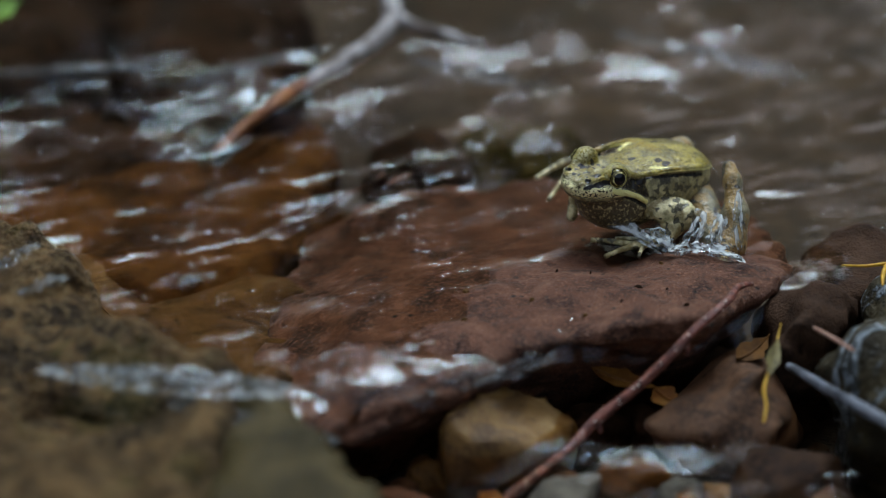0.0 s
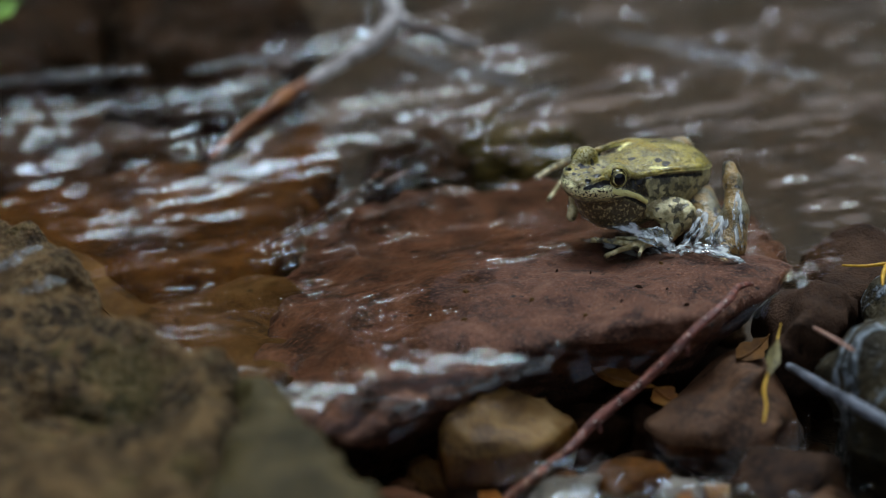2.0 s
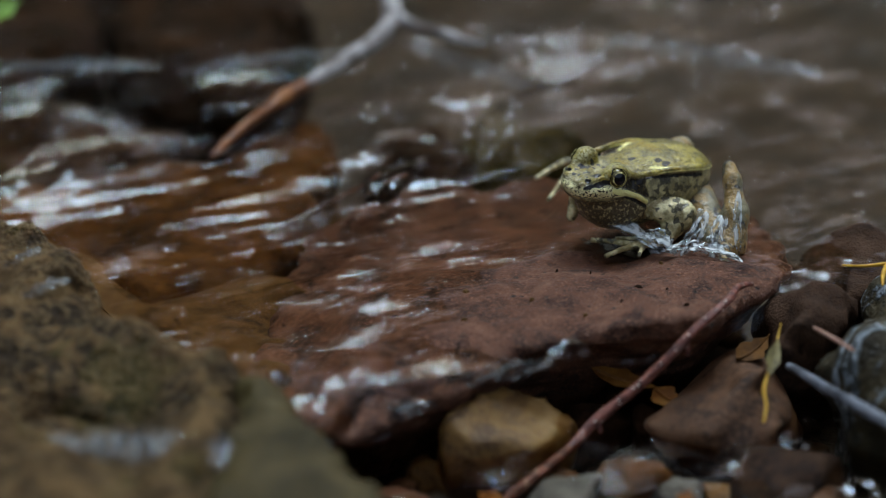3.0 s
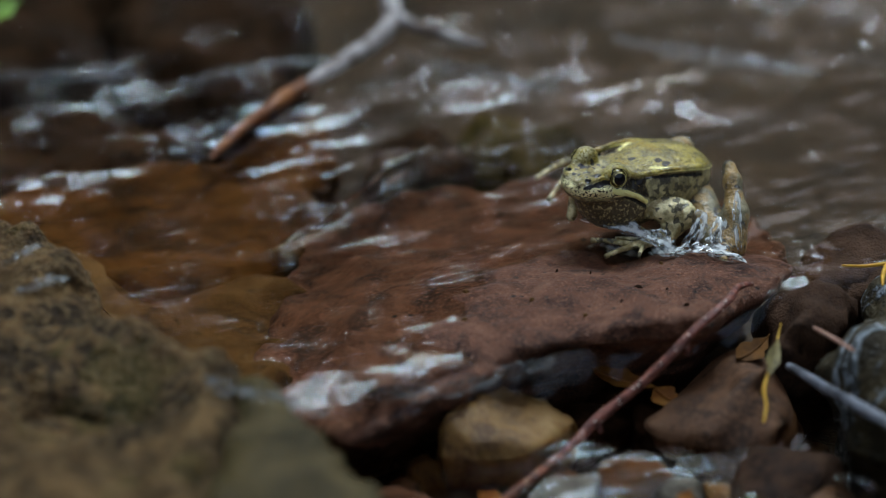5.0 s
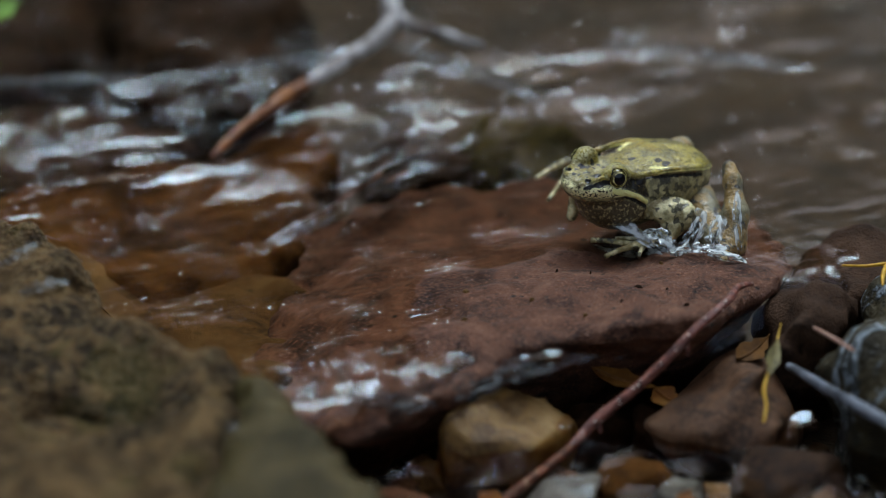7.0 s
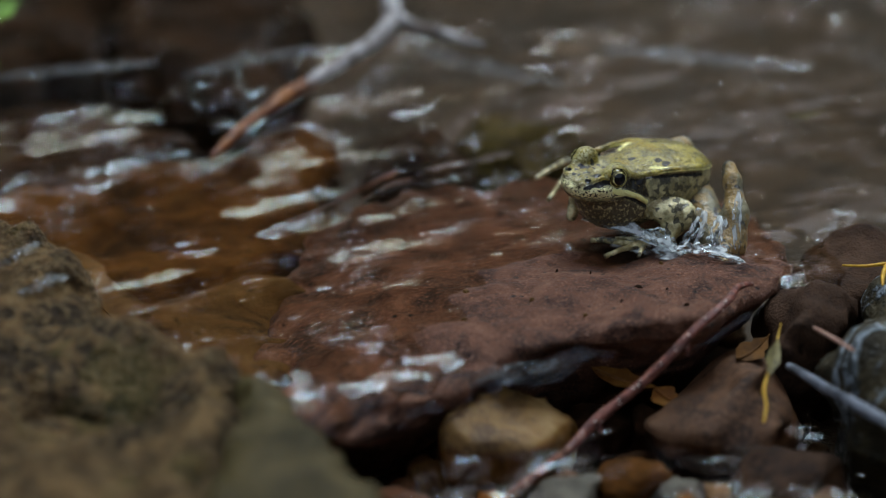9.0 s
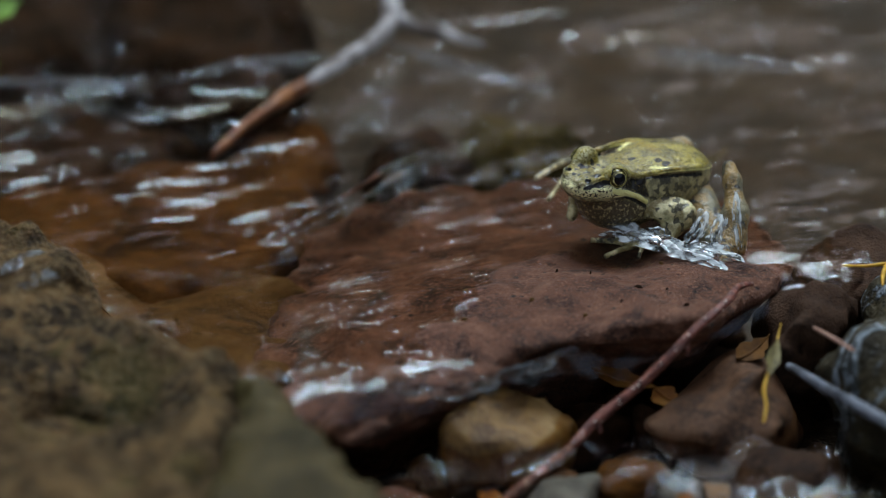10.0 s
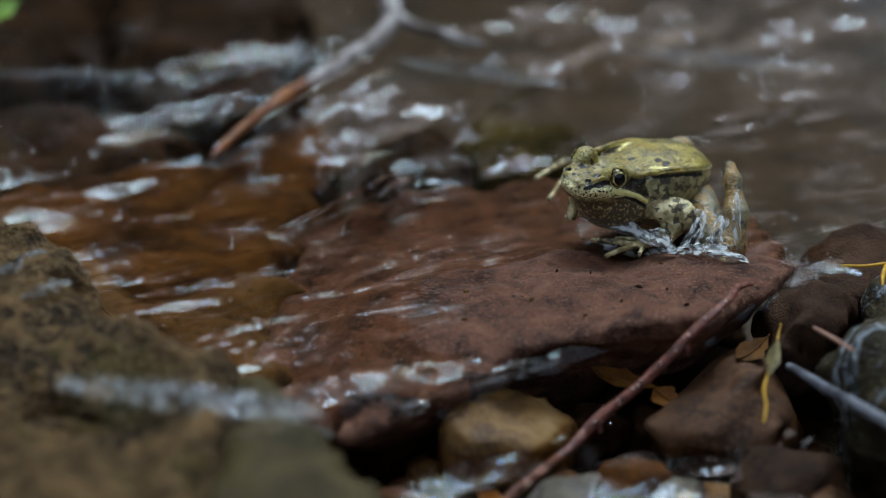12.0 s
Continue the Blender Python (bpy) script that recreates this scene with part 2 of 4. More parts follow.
def skin(field, low, step):
    """The surface where a field on a grid crosses zero (inside is negative): vertices and quads."""
    s = field < 0
    c = [(a, b, d) for a in (0, 1) for b in (0, 1) for d in (0, 1)]
    nx, ny, nz = (v - 1 for v in field.shape)
    part = lambda arr, o: arr[o[0]:o[0] + nx, o[1]:o[1] + ny, o[2]:o[2] + nz]
    count = sum(part(s, o).astype(np.int8) for o in c)
    act = (count > 0) & (count < 8)
    idx = np.argwhere(act)
    ids = np.full(act.shape, -1, np.int64)
    ids[act] = np.arange(len(idx))
    corner = np.stack([part(field, o)[act] for o in c], 1)
    pos, hits = np.zeros((len(idx), 3)), np.zeros(len(idx))
    for i in range(8):
        for j in range(i + 1, 8):
            if sum(abs(p - q) for p, q in zip(c[i], c[j])) != 1:
                continue
            a, b = corner[:, i], corner[:, j]
            m = (a < 0) != (b < 0)
            t = np.where(m, a / np.where(m, a - b, 1), 0)
            p = np.array(c[i])[None] + t[:, None] * (np.array(c[j]) - np.array(c[i]))[None]
            pos += p * m[:, None]
            hits += m
    verts = (idx + pos / hits[:, None]) * step + np.array(low)
    quads = []
    for ax in range(3):
        lo = [slice(None)] * 3
        hi = [slice(None)] * 3
        lo[ax], hi[ax] = slice(0, -1), slice(1, None)
        a, b = s[tuple(lo)], s[tuple(hi)]
        e = np.argwhere(a != b)
        u, v = [(1, 2), (2, 0), (0, 1)][ax]
        ok = (e[:, u] > 0) & (e[:, v] > 0) & (e[:, u] < field.shape[u] - 1) & (e[:, v] < field.shape[v] - 1)
        e = e[ok]
        inside = a[tuple(e.T)]
        du, dv = np.eye(3, dtype=int)[u], np.eye(3, dtype=int)[v]
        q = np.stack([ids[tuple((e - du - dv).T)], ids[tuple((e - dv).T)], ids[tuple(e.T)], ids[tuple((e - du).T)]], 1)
        q[~inside] = q[~inside][:, ::-1]
        quads.append(q)
    return verts, np.concatenate(quads)


def box_grid(low, high, step):
    ax = [np.arange(a, b + step, step, dtype=np.float32) for a, b in zip(low, high)]
    return np.meshgrid(*ax, indexing="ij", sparse=True)


def polygon_distance(poly, x, y):
    """Signed distance in plan to a polygon, negative inside."""
    best, inside = np.full(np.broadcast(x, y).shape, 1e9, np.float32), np.zeros(np.broadcast(x, y).shape, bool)
    for (ax, ay), (bx, by) in zip(poly, poly[1:] + poly[:1]):
        ex, ey = bx - ax, by - ay
        t = np.clip(((x - ax) * ex + (y - ay) * ey) / (ex * ex + ey * ey), 0, 1)
        best = np.minimum(best, np.hypot(x - ax - t * ex, y - ay - t * ey))
        inside ^= ((ay > y) != (by > y)) & (x < ex * (y - ay) / (ey if abs(ey) > 1e-9 else 1e-9) + ax)
    return np.where(inside, -best, best)


def slab(name, outline, top, bottom, material, label, tilt=(0, 0), rounding=0.006, rough=0.003, step=0.0016, under=0.0,
         seed=0, rough_scale=45, ledges=0.0, extra=None):
    """A rock from its outline in plan (millimetres), with a tilted top, rounded rim, rough skin and an undercut."""
    poly = [(a / 1000, b / 1000) for a, b in outline]
    xs, ys = [p[0] for p in poly], [p[1] for p in poly]
    cx, cy = sum(xs) / len(xs), sum(ys) / len(ys)
    rise = max(abs(tilt[0]) * (max(xs) - min(xs)), abs(tilt[1]) * (max(ys) - min(ys))) + 0.012
    low, high = (min(xs) - 0.012, min(ys) - 0.012, bottom - 0.008), (max(xs) + 0.012, max(ys) + 0.012, top + rise)
    x, y, z = box_grid(low, high, step)
    lift = tilt[0] * (x - cx) + tilt[1] * (y - cy)
    if extra is not None:
        lift = lift + extra(x, y)
    d = polygon_distance(poly, x, y) + rounding * 0.3
    d = d + fractal(x, y, np.zeros(1), 30, 2, seed + 40) * rough * 1.5
    d = d + under * np.clip(top + lift - z, 0, 1)
    h = np.maximum(z - top - lift, bottom - z)
    r = rounding
    f = np.minimum(np.maximum(d + r, h + r), 0) + np.hypot(np.maximum(d + r, 0), np.maximum(h + r, 0)) - r
    f = f + fractal(x, y, z, rough_scale, 4, seed) * rough
    f = f + fractal(x, y, z, 105, 3, seed + 17) * min(rough, 0.0024) * 1.1 * np.clip((d + 0.016) / 0.012, 0, 1)      # broken edges
    if ledges:
        f = f + ledges * np.sin((z + 0.004 * fractal(x, y, z, 20, 2, seed + 9)) * 900)
    v, q = skin(f, low, step)
    ob = new(name, mesh_of(name, v, q, material))
    return tagged(ob, label, "rock")


def pebble(name, size, material, label, seed, place, turn=(0, 0, 0), rough=0.2, group="", category="stone", res=26, cut=1.0):
    """A rounded, slightly faceted stone; size: its three half widths in metres."""
    s = np.array(size)
    pad = 1.35
    g = np.linspace(-pad, pad, res).astype(np.float32)
    x, y, z = np.meshgrid(g, g, g, indexing="ij")
    f = (np.abs(x) ** 2.4 + np.abs(y) ** 2.4 + np.abs(z) ** 2.4) ** (1 / 2.4) - 1
    rs = np.random.RandomState(seed)
    for _ in range(9):
        n = rs.normal(size=3)
        n /= np.linalg.norm(n)
        k = n[0] * x + n[1] * y + n[2] * z - rs.uniform(0.62, 0.9) * cut
        f = np.maximum(f, k)
    f = f + fractal(x, y, z, 1.3, 3, seed) * rough
    v, q = skin(f, (-pad,) * 3, g[1] - g[0])
    ob = new(name, mesh_of(name, v * s, q, material))
    ob.matrix_world = pose(*place, *turn)
    return tagged(ob, label, category, group)


def tube(name, points, radii, material, sides=10, bumps=0.0, seed=0):
    """A tapering, uneven rod along points, smoothed between them."""
    p = np.array(points, float)
    t = np.linspace(0, len(p) - 1, (len(p) - 1) * 8 + 1)
    k = np.clip(t.astype(int), 0, len(p) - 2)
    f = (t - k)[:, None]
    a, b, c, d = p[np.maximum(k - 1, 0)], p[k], p[k + 1], p[np.minimum(k + 2, len(p) - 1)]
    q = 0.5 * (2 * b + (c - a) * f + (2 * a - 5 * b + 4 * c - d) * f ** 2 + (3 * b - a - 3 * c + d) * f ** 3)
    r = np.interp(t, np.arange(len(p)), radii)
    tang = np.gradient(q, axis=0)
    tang /= np.linalg.norm(tang, axis=1)[:, None]
    ref = np.array([0.31, 0.2, 0.93])
    u = np.cross(tang, ref)
    u /= np.linalg.norm(u, axis=1)[:, None]
    w = np.cross(tang, u)
    ang = np.linspace(0, 2 * np.pi, sides, endpoint=False)
    rr = r[:, None] * (1 + bumps * grain(t[:, None] * 1.0, np.cos(ang)[None], np.sin(ang)[None] + 0 * t[:, None], 2.1, seed))
    v = q[:, None] + rr[..., None] * (np.cos(ang)[None, :, None] * u[:, None] + np.sin(ang)[None, :, None] * w[:, None])
    n = len(t)
    i, j = np.meshgrid(np.arange(n - 1), np.arange(sides), indexing="ij")
    j2 = (j + 1) % sides
    faces = np.stack([i * sides + j, i * sides + j2, (i + 1) * sides + j2, (i + 1) * sides + j], -1).reshape(-1, 4)
    verts = np.concatenate([v.reshape(-1, 3), q[:1], q[-1:]])
    cap = [(n * sides, (jj + 1) % sides, jj, jj) for jj in range(sides)]
    cap += [(n * sides + 1, (n - 1) * sides + jj, (n - 1) * sides + (jj + 1) % sides, (n - 1) * sides + (jj + 1) % sides) for jj in range(sides)]
    me = bpy.data.meshes.new(name)
    me.from_pydata([tuple(a) for a in verts], [], [tuple(a) for a in faces] + [a[:3] for a in cap])
    me.polygons.foreach_set("use_smooth", [True] * len(me.polygons))
    me.materials.append(material)
    return me


def part(name, me, parent, label=""):
    ob = new(name, me)
    ob.parent = parent
    return tagged(ob, label) if label else ob


# ---- ground and surroundings ----
def build_ground():
    """The stream bed, flat near the subject and rising to banks, out to the horizon."""
    near = np.arange(-0.45, 0.4501, 0.006)
    far = np.array([0.5, 0.6, 0.8, 1.1, 1.5, 2, 3, 4, 5, 6, 8, 12, 20, 50, 150, 500, 2000])
    ax = np.concatenate([-far[::-1], near, far])
    x, y = np.meshgrid(ax, ax, indexing="ij")
    r = np.hypot(x, y)
    z = -0.050 + 0.005 * fractal(x, y, 0 * x, 14, 4, 2) * np.clip(1.4 - r, 0, 1) + np.clip(r - 2.2, 0, 3) * 0.28
    n = len(ax)
    i, j = np.meshgrid(np.arange(n - 1), np.arange(n - 1), indexing="ij")
    q = np.stack([i * n + j, (i + 1) * n + j, (i + 1) * n + j + 1, i * n + j + 1], -1).reshape(-1, 4)
    ob = new("ground", mesh_of("ground", np.stack([x, y, z], -1).reshape(-1, 3), q, BED))
    tagged(ob, "dark brown silty stream bed with gravel", "ground", kind="structure")


def build_backdrop():
    """An unseen dark forest edge all round, added to darken the water's reflections."""
    a = np.linspace(0, 2 * np.pi, 181)[:-1]
    h = np.linspace(0, 1, 24)
    A, H = np.meshgrid(a, h, indexing="ij")
    rad = 6.0 + 0.7 * fractal(np.cos(A) * 6, np.sin(A) * 6, H * 6, 0.8, 3, 4)
    top = 4.3 + 0.9 * fractal(np.cos(A) * 6, np.sin(A) * 6, 0 * A, 0.9, 3, 8)
    top = top * (1 - 0.22 * np.exp(-((np.degrees(A) - 75) / 11) ** 4))          # cut lower upstream, so the riffle mirrors some sky
    top = top * (1 - 0.55 * np.clip(-np.sin(A) * 1.6, 0, 1))          # cut lower downstream, to let sky light onto the frog's front
    v = np.stack([rad * np.cos(A), rad * np.sin(A), 0.2 + H * top], -1)
    n, m = A.shape
    i, j = np.meshgrid(np.arange(n), np.arange(m - 1), indexing="ij")
    i2 = (i + 1) % n
    q = np.stack([i * m + j, i * m + j + 1, i2 * m + j + 1, i2 * m + j], -1).reshape(-1, 4)
    ob = new("backdrop", mesh_of("backdrop", v.reshape(-1, 3), q, UNSEEN_FOREST))
    tagged(ob, "unseen dark forest edge added round the stream to shape its light", "forest", kind="structure")


def build_unseen_canopy():
    """Unseen leaf clumps, added to break up sky reflections. Dark, dense low down and sparse towards the zenith, with
    gaps of sky between.
    """
    rs = np.random.RandomState(12)
    n = 9000
    a, el = rs.uniform(0, 2 * np.pi, n), np.radians(rs.uniform(22, 84, n) ** 1.0)
    r = rs.uniform(3.6, 5.6, n)
    p = np.stack([r * np.cos(el) * np.cos(a), r * np.cos(el) * np.sin(a), r * np.sin(el)], 1)
    clump = fractal(p[:, 0], p[:, 1], p[:, 2], 0.8, 3, 15)
    keep = (rs.rand(n) < np.where(p[:, 1] < 0, 0.3, 1.0 - 0.8 * np.exp(-((np.degrees(a) - 75) / 11) ** 4) * (np.degrees(el) < 45)) * np.cos(el) * np.interp(np.degrees(el), [22, 45, 65, 84], [0.95, 0.75, 0.38, 0.22])) & (clump > np.interp(np.degrees(el), [22, 40, 70], [-0.5, -0.05, 0.15]))
    p = p[keep]
    k = len(p)
    d = rs.normal(size=(k, 3))
    d /= np.linalg.norm(d, axis=1)[:, None]
    e = np.cross(d, rs.normal(size=(k, 3)))
    e /= np.linalg.norm(e, axis=1)[:, None]
    nrm = np.cross(d, e)
    long, wide = rs.uniform(0.10, 0.30, (k, 1)), rs.uniform(0.06, 0.16, (k, 1))
    v = np.stack([p - d * long, p - e * wide + nrm * wide * 0.3, p + d * long, p + e * wide + nrm * wide * 0.3], 1).reshape(-1, 3)
    ob = new("unseen_canopy", mesh_of("unseen_canopy", v, np.arange(4 * k).reshape(-1, 4), UNSEEN_FOREST, False))
    tagged(ob, "unseen dark leaf clumps added overhead to break up the sky's light", "foliage", kind="structure")


build_ground()
build_backdrop()
build_unseen_canopy()

# ---- water: long rigid sheets of ripples that slide downstream ----
FLOW = Vector((-0.89, -0.455, 0)).normalized()
ACROSS = Vector((FLOW.y, -FLOW.x, 0))
LIP = Vector((0.040, -0.078, 0.0))       # a point on the front rim of the red rock


def ripples(u, v, seed, waves, heading=0.0, spread=1.0):
    """Ripple heights: many small waves, patchy. waves: rows of length and height in metres."""
    rs = np.random.RandomState(seed)
    h = np.zeros_like(u)
    for length, height, count in waves:
        for _ in range(count):
            a = heading + rs.normal() * spread
            k = 2 * np.pi / (length * rs.uniform(0.75, 1.3))
            ph = rs.uniform(0, 6.28)
            bend = 0.35 * length * grain(u, v, 0 * u, 1 / (2.2 * length), seed + 3) * k
            h += height / math.sqrt(count) * np.sin(k * (u * math.cos(a) + v * math.sin(a)) + ph + bend)
    patch = np.clip(0.55 + 0.75 * grain(u, v, 0 * u, 30, seed + 11) + 0.35 * grain(u, v, 0 * u, 11, seed + 12), 0.14, 1.4)
    return h * patch


def water_sheet(name, seed, length, start, width, waves, level, label, material=None, step=0.0026, heading=0.0, spread=1.0, pour=0.0):
    """A sheet with its origin on the rim; u runs downstream from start, v away from the rim."""
    u = np.arange(start, start + length, step)
    v = np.concatenate([np.arange(width[0], min(width[1], 0.42), step), np.arange(0.42, width[1], 0.02)]) if width[1] > 0.42 else np.arange(width[0], width[1], step)
    U, V = np.meshgrid(u, v, indexing="ij")
    z = ripples(U, V, seed, waves, heading, spread) * np.interp(V, [0, 0.06, 0.12, 0.2, 0.26, 0.33, 0.45], [0.6, 0.6, 0.72, 1.7, 1.7, 0.4, 0.2])
    brink = 0.024 + 0.008 * grain(U, 0 * U, 0 * U, 45, seed) + 0.005 * grain(U, 0 * U, 0 * U, 150, seed + 1)
    if pour:
        z = z + np.exp(-np.clip(V, 0, 1) / 0.03) * (0.0020 * grain(U, V * 0.6, 0 * U, 130, seed + 7) + 0.0012 * grain(U, V, 0 * U, 290, seed + 8))
    z = z - pour * np.clip(brink - V, 0, 1) ** 2 / 0.012
    if pour:
        z = z - 0.008 * np.exp(-np.clip(V, 0, 1) / 0.022) * np.clip(0.25 + 1.6 * grain(U, 0 * U, 0 * U, 42, seed + 9), 0, 1)      # runs off in threads
    p = U[..., None] * np.array(FLOW) + V[..., None] * np.array(ACROSS)
    p[..., 2] = z
    n, m = U.shape
    i, j = np.meshgrid(np.arange(n - 1), np.arange(m - 1), indexing="ij")
    q = np.stack([i * m + j, i * m + j + 1, (i + 1) * m + j + 1, (i + 1) * m + j], -1).reshape(-1, 4)
    ob = new(name, mesh_of(name, p.reshape(-1, 3), q, material or WATER))
    ob.location = (LIP.x, LIP.y, level)
    return tagged(ob, label, "water", kind="structure")


RIFFLE = water_sheet("water_riffle", 21, 2.75, -2.35, (0.012, 0.6),
                     [(0.055, 0.0010, 5), (0.026, 0.0006, 8), (0.011, 0.00042, 9)], -0.0025,
                     "clear stream water with bright sky glints on ripples", heading=1.45, spread=0.30, pour=0.5, step=0.0018)
SWELL = water_sheet("water_swell", 57, 1.7, -1.3, (0.014, 0.5),
                    [(0.08, 0.0011, 4), (0.030, 0.0006, 7), (0.012, 0.0004, 9)], -0.0033,
                    "clear stream water flowing over the rocks", TANNIN_WATER, heading=1.25, spread=0.38, pour=0.5)
POOL = water_sheet("water_pool", 83, 1.3, -0.95, (-0.30, 0.02),
                   [(0.05, 0.0015, 5), (0.022, 0.0010, 7), (0.010, 0.0004, 6)], -0.0255,
                   "shallow clear pool water below the rock", TANNIN_WATER, heading=0.5, spread=1.2)



def build_far_water():
    """The rest of the stream's surface, beyond the riffle."""
    a, r = np.linspace(0, 2 * np.pi, 97)[:-1], np.array([0.55, 0.7, 0.9, 1.2, 1.6, 2.0, 2.4])
    A, R = np.meshgrid(a, r, indexing="ij")
    x, y = R * np.cos(A), R * np.sin(A)
    z = -0.009 + 0.002 * fractal(x, y, 0 * x, 9, 3, 51)
    n, m = A.shape
    i, j = np.meshgrid(np.arange(n), np.arange(m - 1), indexing="ij")
    i2 = (i + 1) % n
    q = np.stack([i * m + j, i * m + j + 1, i2 * m + j + 1, i2 * m + j], -1).reshape(-1, 4)
    ob = new("water", mesh_of("water", np.stack([x, y, z], -1).reshape(-1, 3), q, TANNIN_WATER))
    tagged(ob, "brown stream water beyond the riffle", "water", kind="structure")


build_far_water()

# ---- rocks ----
def red_top(x, y):
    """The rock's top: a dry crown at the front, falling away under the water."""
    ax, ay, bx, by = 0.050, -0.046, 0.084, -0.032
    t = np.clip(((x - ax) * (bx - ax) + (y - ay) * (by - ay)) / ((bx - ax) ** 2 + (by - ay) ** 2), 0, 1)
    d = np.hypot(x - ax - t * (bx - ax), y - ay - t * (by - ay))
    return -0.0075 * np.clip((d - 0.020) / 0.048, 0, 1.6) - 0.30 * np.clip(-0.030 - x, 0, 1) - 0.10 * np.clip(-0.072 - y + 0.25 * x, 0, 1)


RED_ROCK = slab("red_rock", [(114, -24), (106, -37), (96, -48), (83, -59), (57, -63), (32, -70), (12, -84), (-28, -108), (-50, -98), (-66, -62), (-63, 8), (-52, 50), (-17, 76), (24, 94), (90, 94), (118, 40), (121, -6)],
     0.0005, -0.056, RED_STONE, "wet reddish brown rock slab under a film of water", rounding=0.007, rough=0.0021,
     step=0.0013, under=0.8, seed=3, extra=red_top, ledges=0.0005)


def mossy_top(x, y):
    """Broken facets: a crest at the back, a step and a hollow in front."""
    crest = 0.008 * np.exp(-((x + 0.135) / 0.045) ** 2 - ((y + 0.055) / 0.045) ** 2)
    step = -0.008 / (1 + np.exp((y + 0.112 + 0.25 * (x + 0.09)) / 0.003)) * (1 / (1 + np.exp((x + 0.075) / 0.006)))
    t = np.clip((x + 0.112) / 0.030, 0, 1)
    trench = -0.011 * np.exp(-((y + 0.121 + 0.006 * t + 0.003 * fractal(x, y, 0 * x, 60, 2, 5)) / 0.0042) ** 2) * np.exp(-((x + 0.108) / 0.036) ** 4)
    lumps = 0.007 * np.exp(-((x + 0.108) / 0.016) ** 2 - ((y + 0.168) / 0.012) ** 2) + 0.006 * np.exp(-((x + 0.128) / 0.012) ** 2 - ((y + 0.140) / 0.010) ** 2)
    return crest + step + trench + lumps + 0.006 * fractal(x, y, 0 * x, 22, 3, 31)


slab("mossy_rock", [(-175, -20), (-140, -20), (-112, -45), (-94, -82), (-63, -96), (-52, -108), (-58, -150), (-56, -200), (-60, -260), (-190, -260)],
     0.014, -0.056, MOSSY_STONE, "large brown rock with olive moss at the water", tilt=(-0.05, 0.0), rounding=0.010, rough=0.0066,
     step=0.0020, under=-0.25, seed=8, rough_scale=40, extra=mossy_top)
slab("grey_green_rock", [(-60, -104), (-46, -112), (-36, -134), (-24, -160), (-10, -198), (-20, -260), (-66, -260), (-62, -150)],
     0.015, -0.056, FACET_STONE, "smooth grey-green rock beside the brown rock", tilt=(0.10, 0.0), rounding=0.008, rough=0.0022, step=0.0020, under=-0.2, seed=61)
slab("ochre_rock", [(-190, 80), (-86, 118), (-52, 158), (-36, 130), (-44, 40), (-88, 4), (-125, 0), (-190, 10)],
     -0.015, -0.056, ORANGE_STONE, "flat orange-brown rock under flowing water", tilt=(0.0, 0.05), rounding=0.012, rough=0.004, step=0.0024, seed=13)
slab("channel_rock", [(-150, -60), (-120, 20), (-60, 30), (-38, 0), (-40, -90), (-30, -130), (-60, -130)],
     -0.019, -0.056, CHANNEL_STONE, "brown rock floor of the narrow channel under water", rounding=0.010, rough=0.005, step=0.0026, seed=37)
slab("dark_rock", [(-230, 90), (-150, 80), (-90, 105), (-100, 140), (-150, 180), (-230, 160)],
     -0.012, -0.056, DARK_STONE, "dark wet rock just under the water's surface", rounding=0.014, rough=0.006, step=0.003, seed=17)
slab("brown_rock", [(-160, 280), (-130, 195), (-70, 165), (-50, 200), (-60, 290), (-120, 320)],
     -0.007, -0.056, DARK_STONE, "dark brown rock under the riffle", rounding=0.018, rough=0.006, step=0.003, seed=19)
slab("dark_rock", [(-270, 190), (-170, 185), (-150, 240), (-140, 330), (-160, 400), (-280, 400)],
     -0.010, -0.056, DARK_STONE, "large dark rock under the water upstream", rounding=0.016, rough=0.006, step=0.004, seed=67)
slab("silt_rock", [(5, 108), (48, 108), (60, 150), (20, 170), (0, 150)],
     -0.013, -0.056, OLIVE_BED, "olive silt-covered stone under water", rounding=0.012, rough=0.004, step=0.0024, seed=23)
# added filler: its dark colour replaces the shadow between the two rocks
slab("shadow_filler_rock", [(102, -30), (109, -52), (120, -46), (136, -22), (160, -4), (165, 30), (118, 20)],
     -0.0035, -0.056, DARK_STONE, "dark brown filler rock in place of the shadowed gap between two larger rocks", rounding=0.006, rough=0.006, step=0.002, seed=71)
slab("lichen_rock", [(150, -6), (138, -14), (127, -32), (117, -43), (111, -64), (114, -77), (124, -93), (137, -109), (152, -118), (200, -120), (200, -20)],
     0.003, -0.056, LICHEN_STONE, "grey rock with pale bluish lichen", rounding=0.014, rough=0.005, step=0.002, seed=29, under=0.12)

# the dark of a deep hole, put in as a dark-coloured stone
pebble("dark_stone", (0.024, 0.026, 0.020), DARK_STONE, "dark round stone put in for the darkness of a hole under the riffle", 33, (-0.010, 0.122, -0.030), (0, 0, 15))

# ---- stones of the lower pool ----
pebble("tan_stone", (0.030, 0.022, 0.021), TAN_STONE, "angular tan brown stone wet at the rock's foot", 6, (0.0145, -0.081, -0.0315), (14, -8, 25), rough=0.10, res=34, cut=0.72)
pebble("brown_stone", (0.032, 0.022, 0.018), BROWN_STONE, "dark reddish brown stone in shallow water", 12, (0.094, -0.062, -0.0295), (6, -8, 48))
pebble("dark_stone", (0.020, 0.018, 0.014), DARK_STONE, "dark wet stone in shallow water", 14, (0.106, -0.100, -0.036), (0, 8, 30))
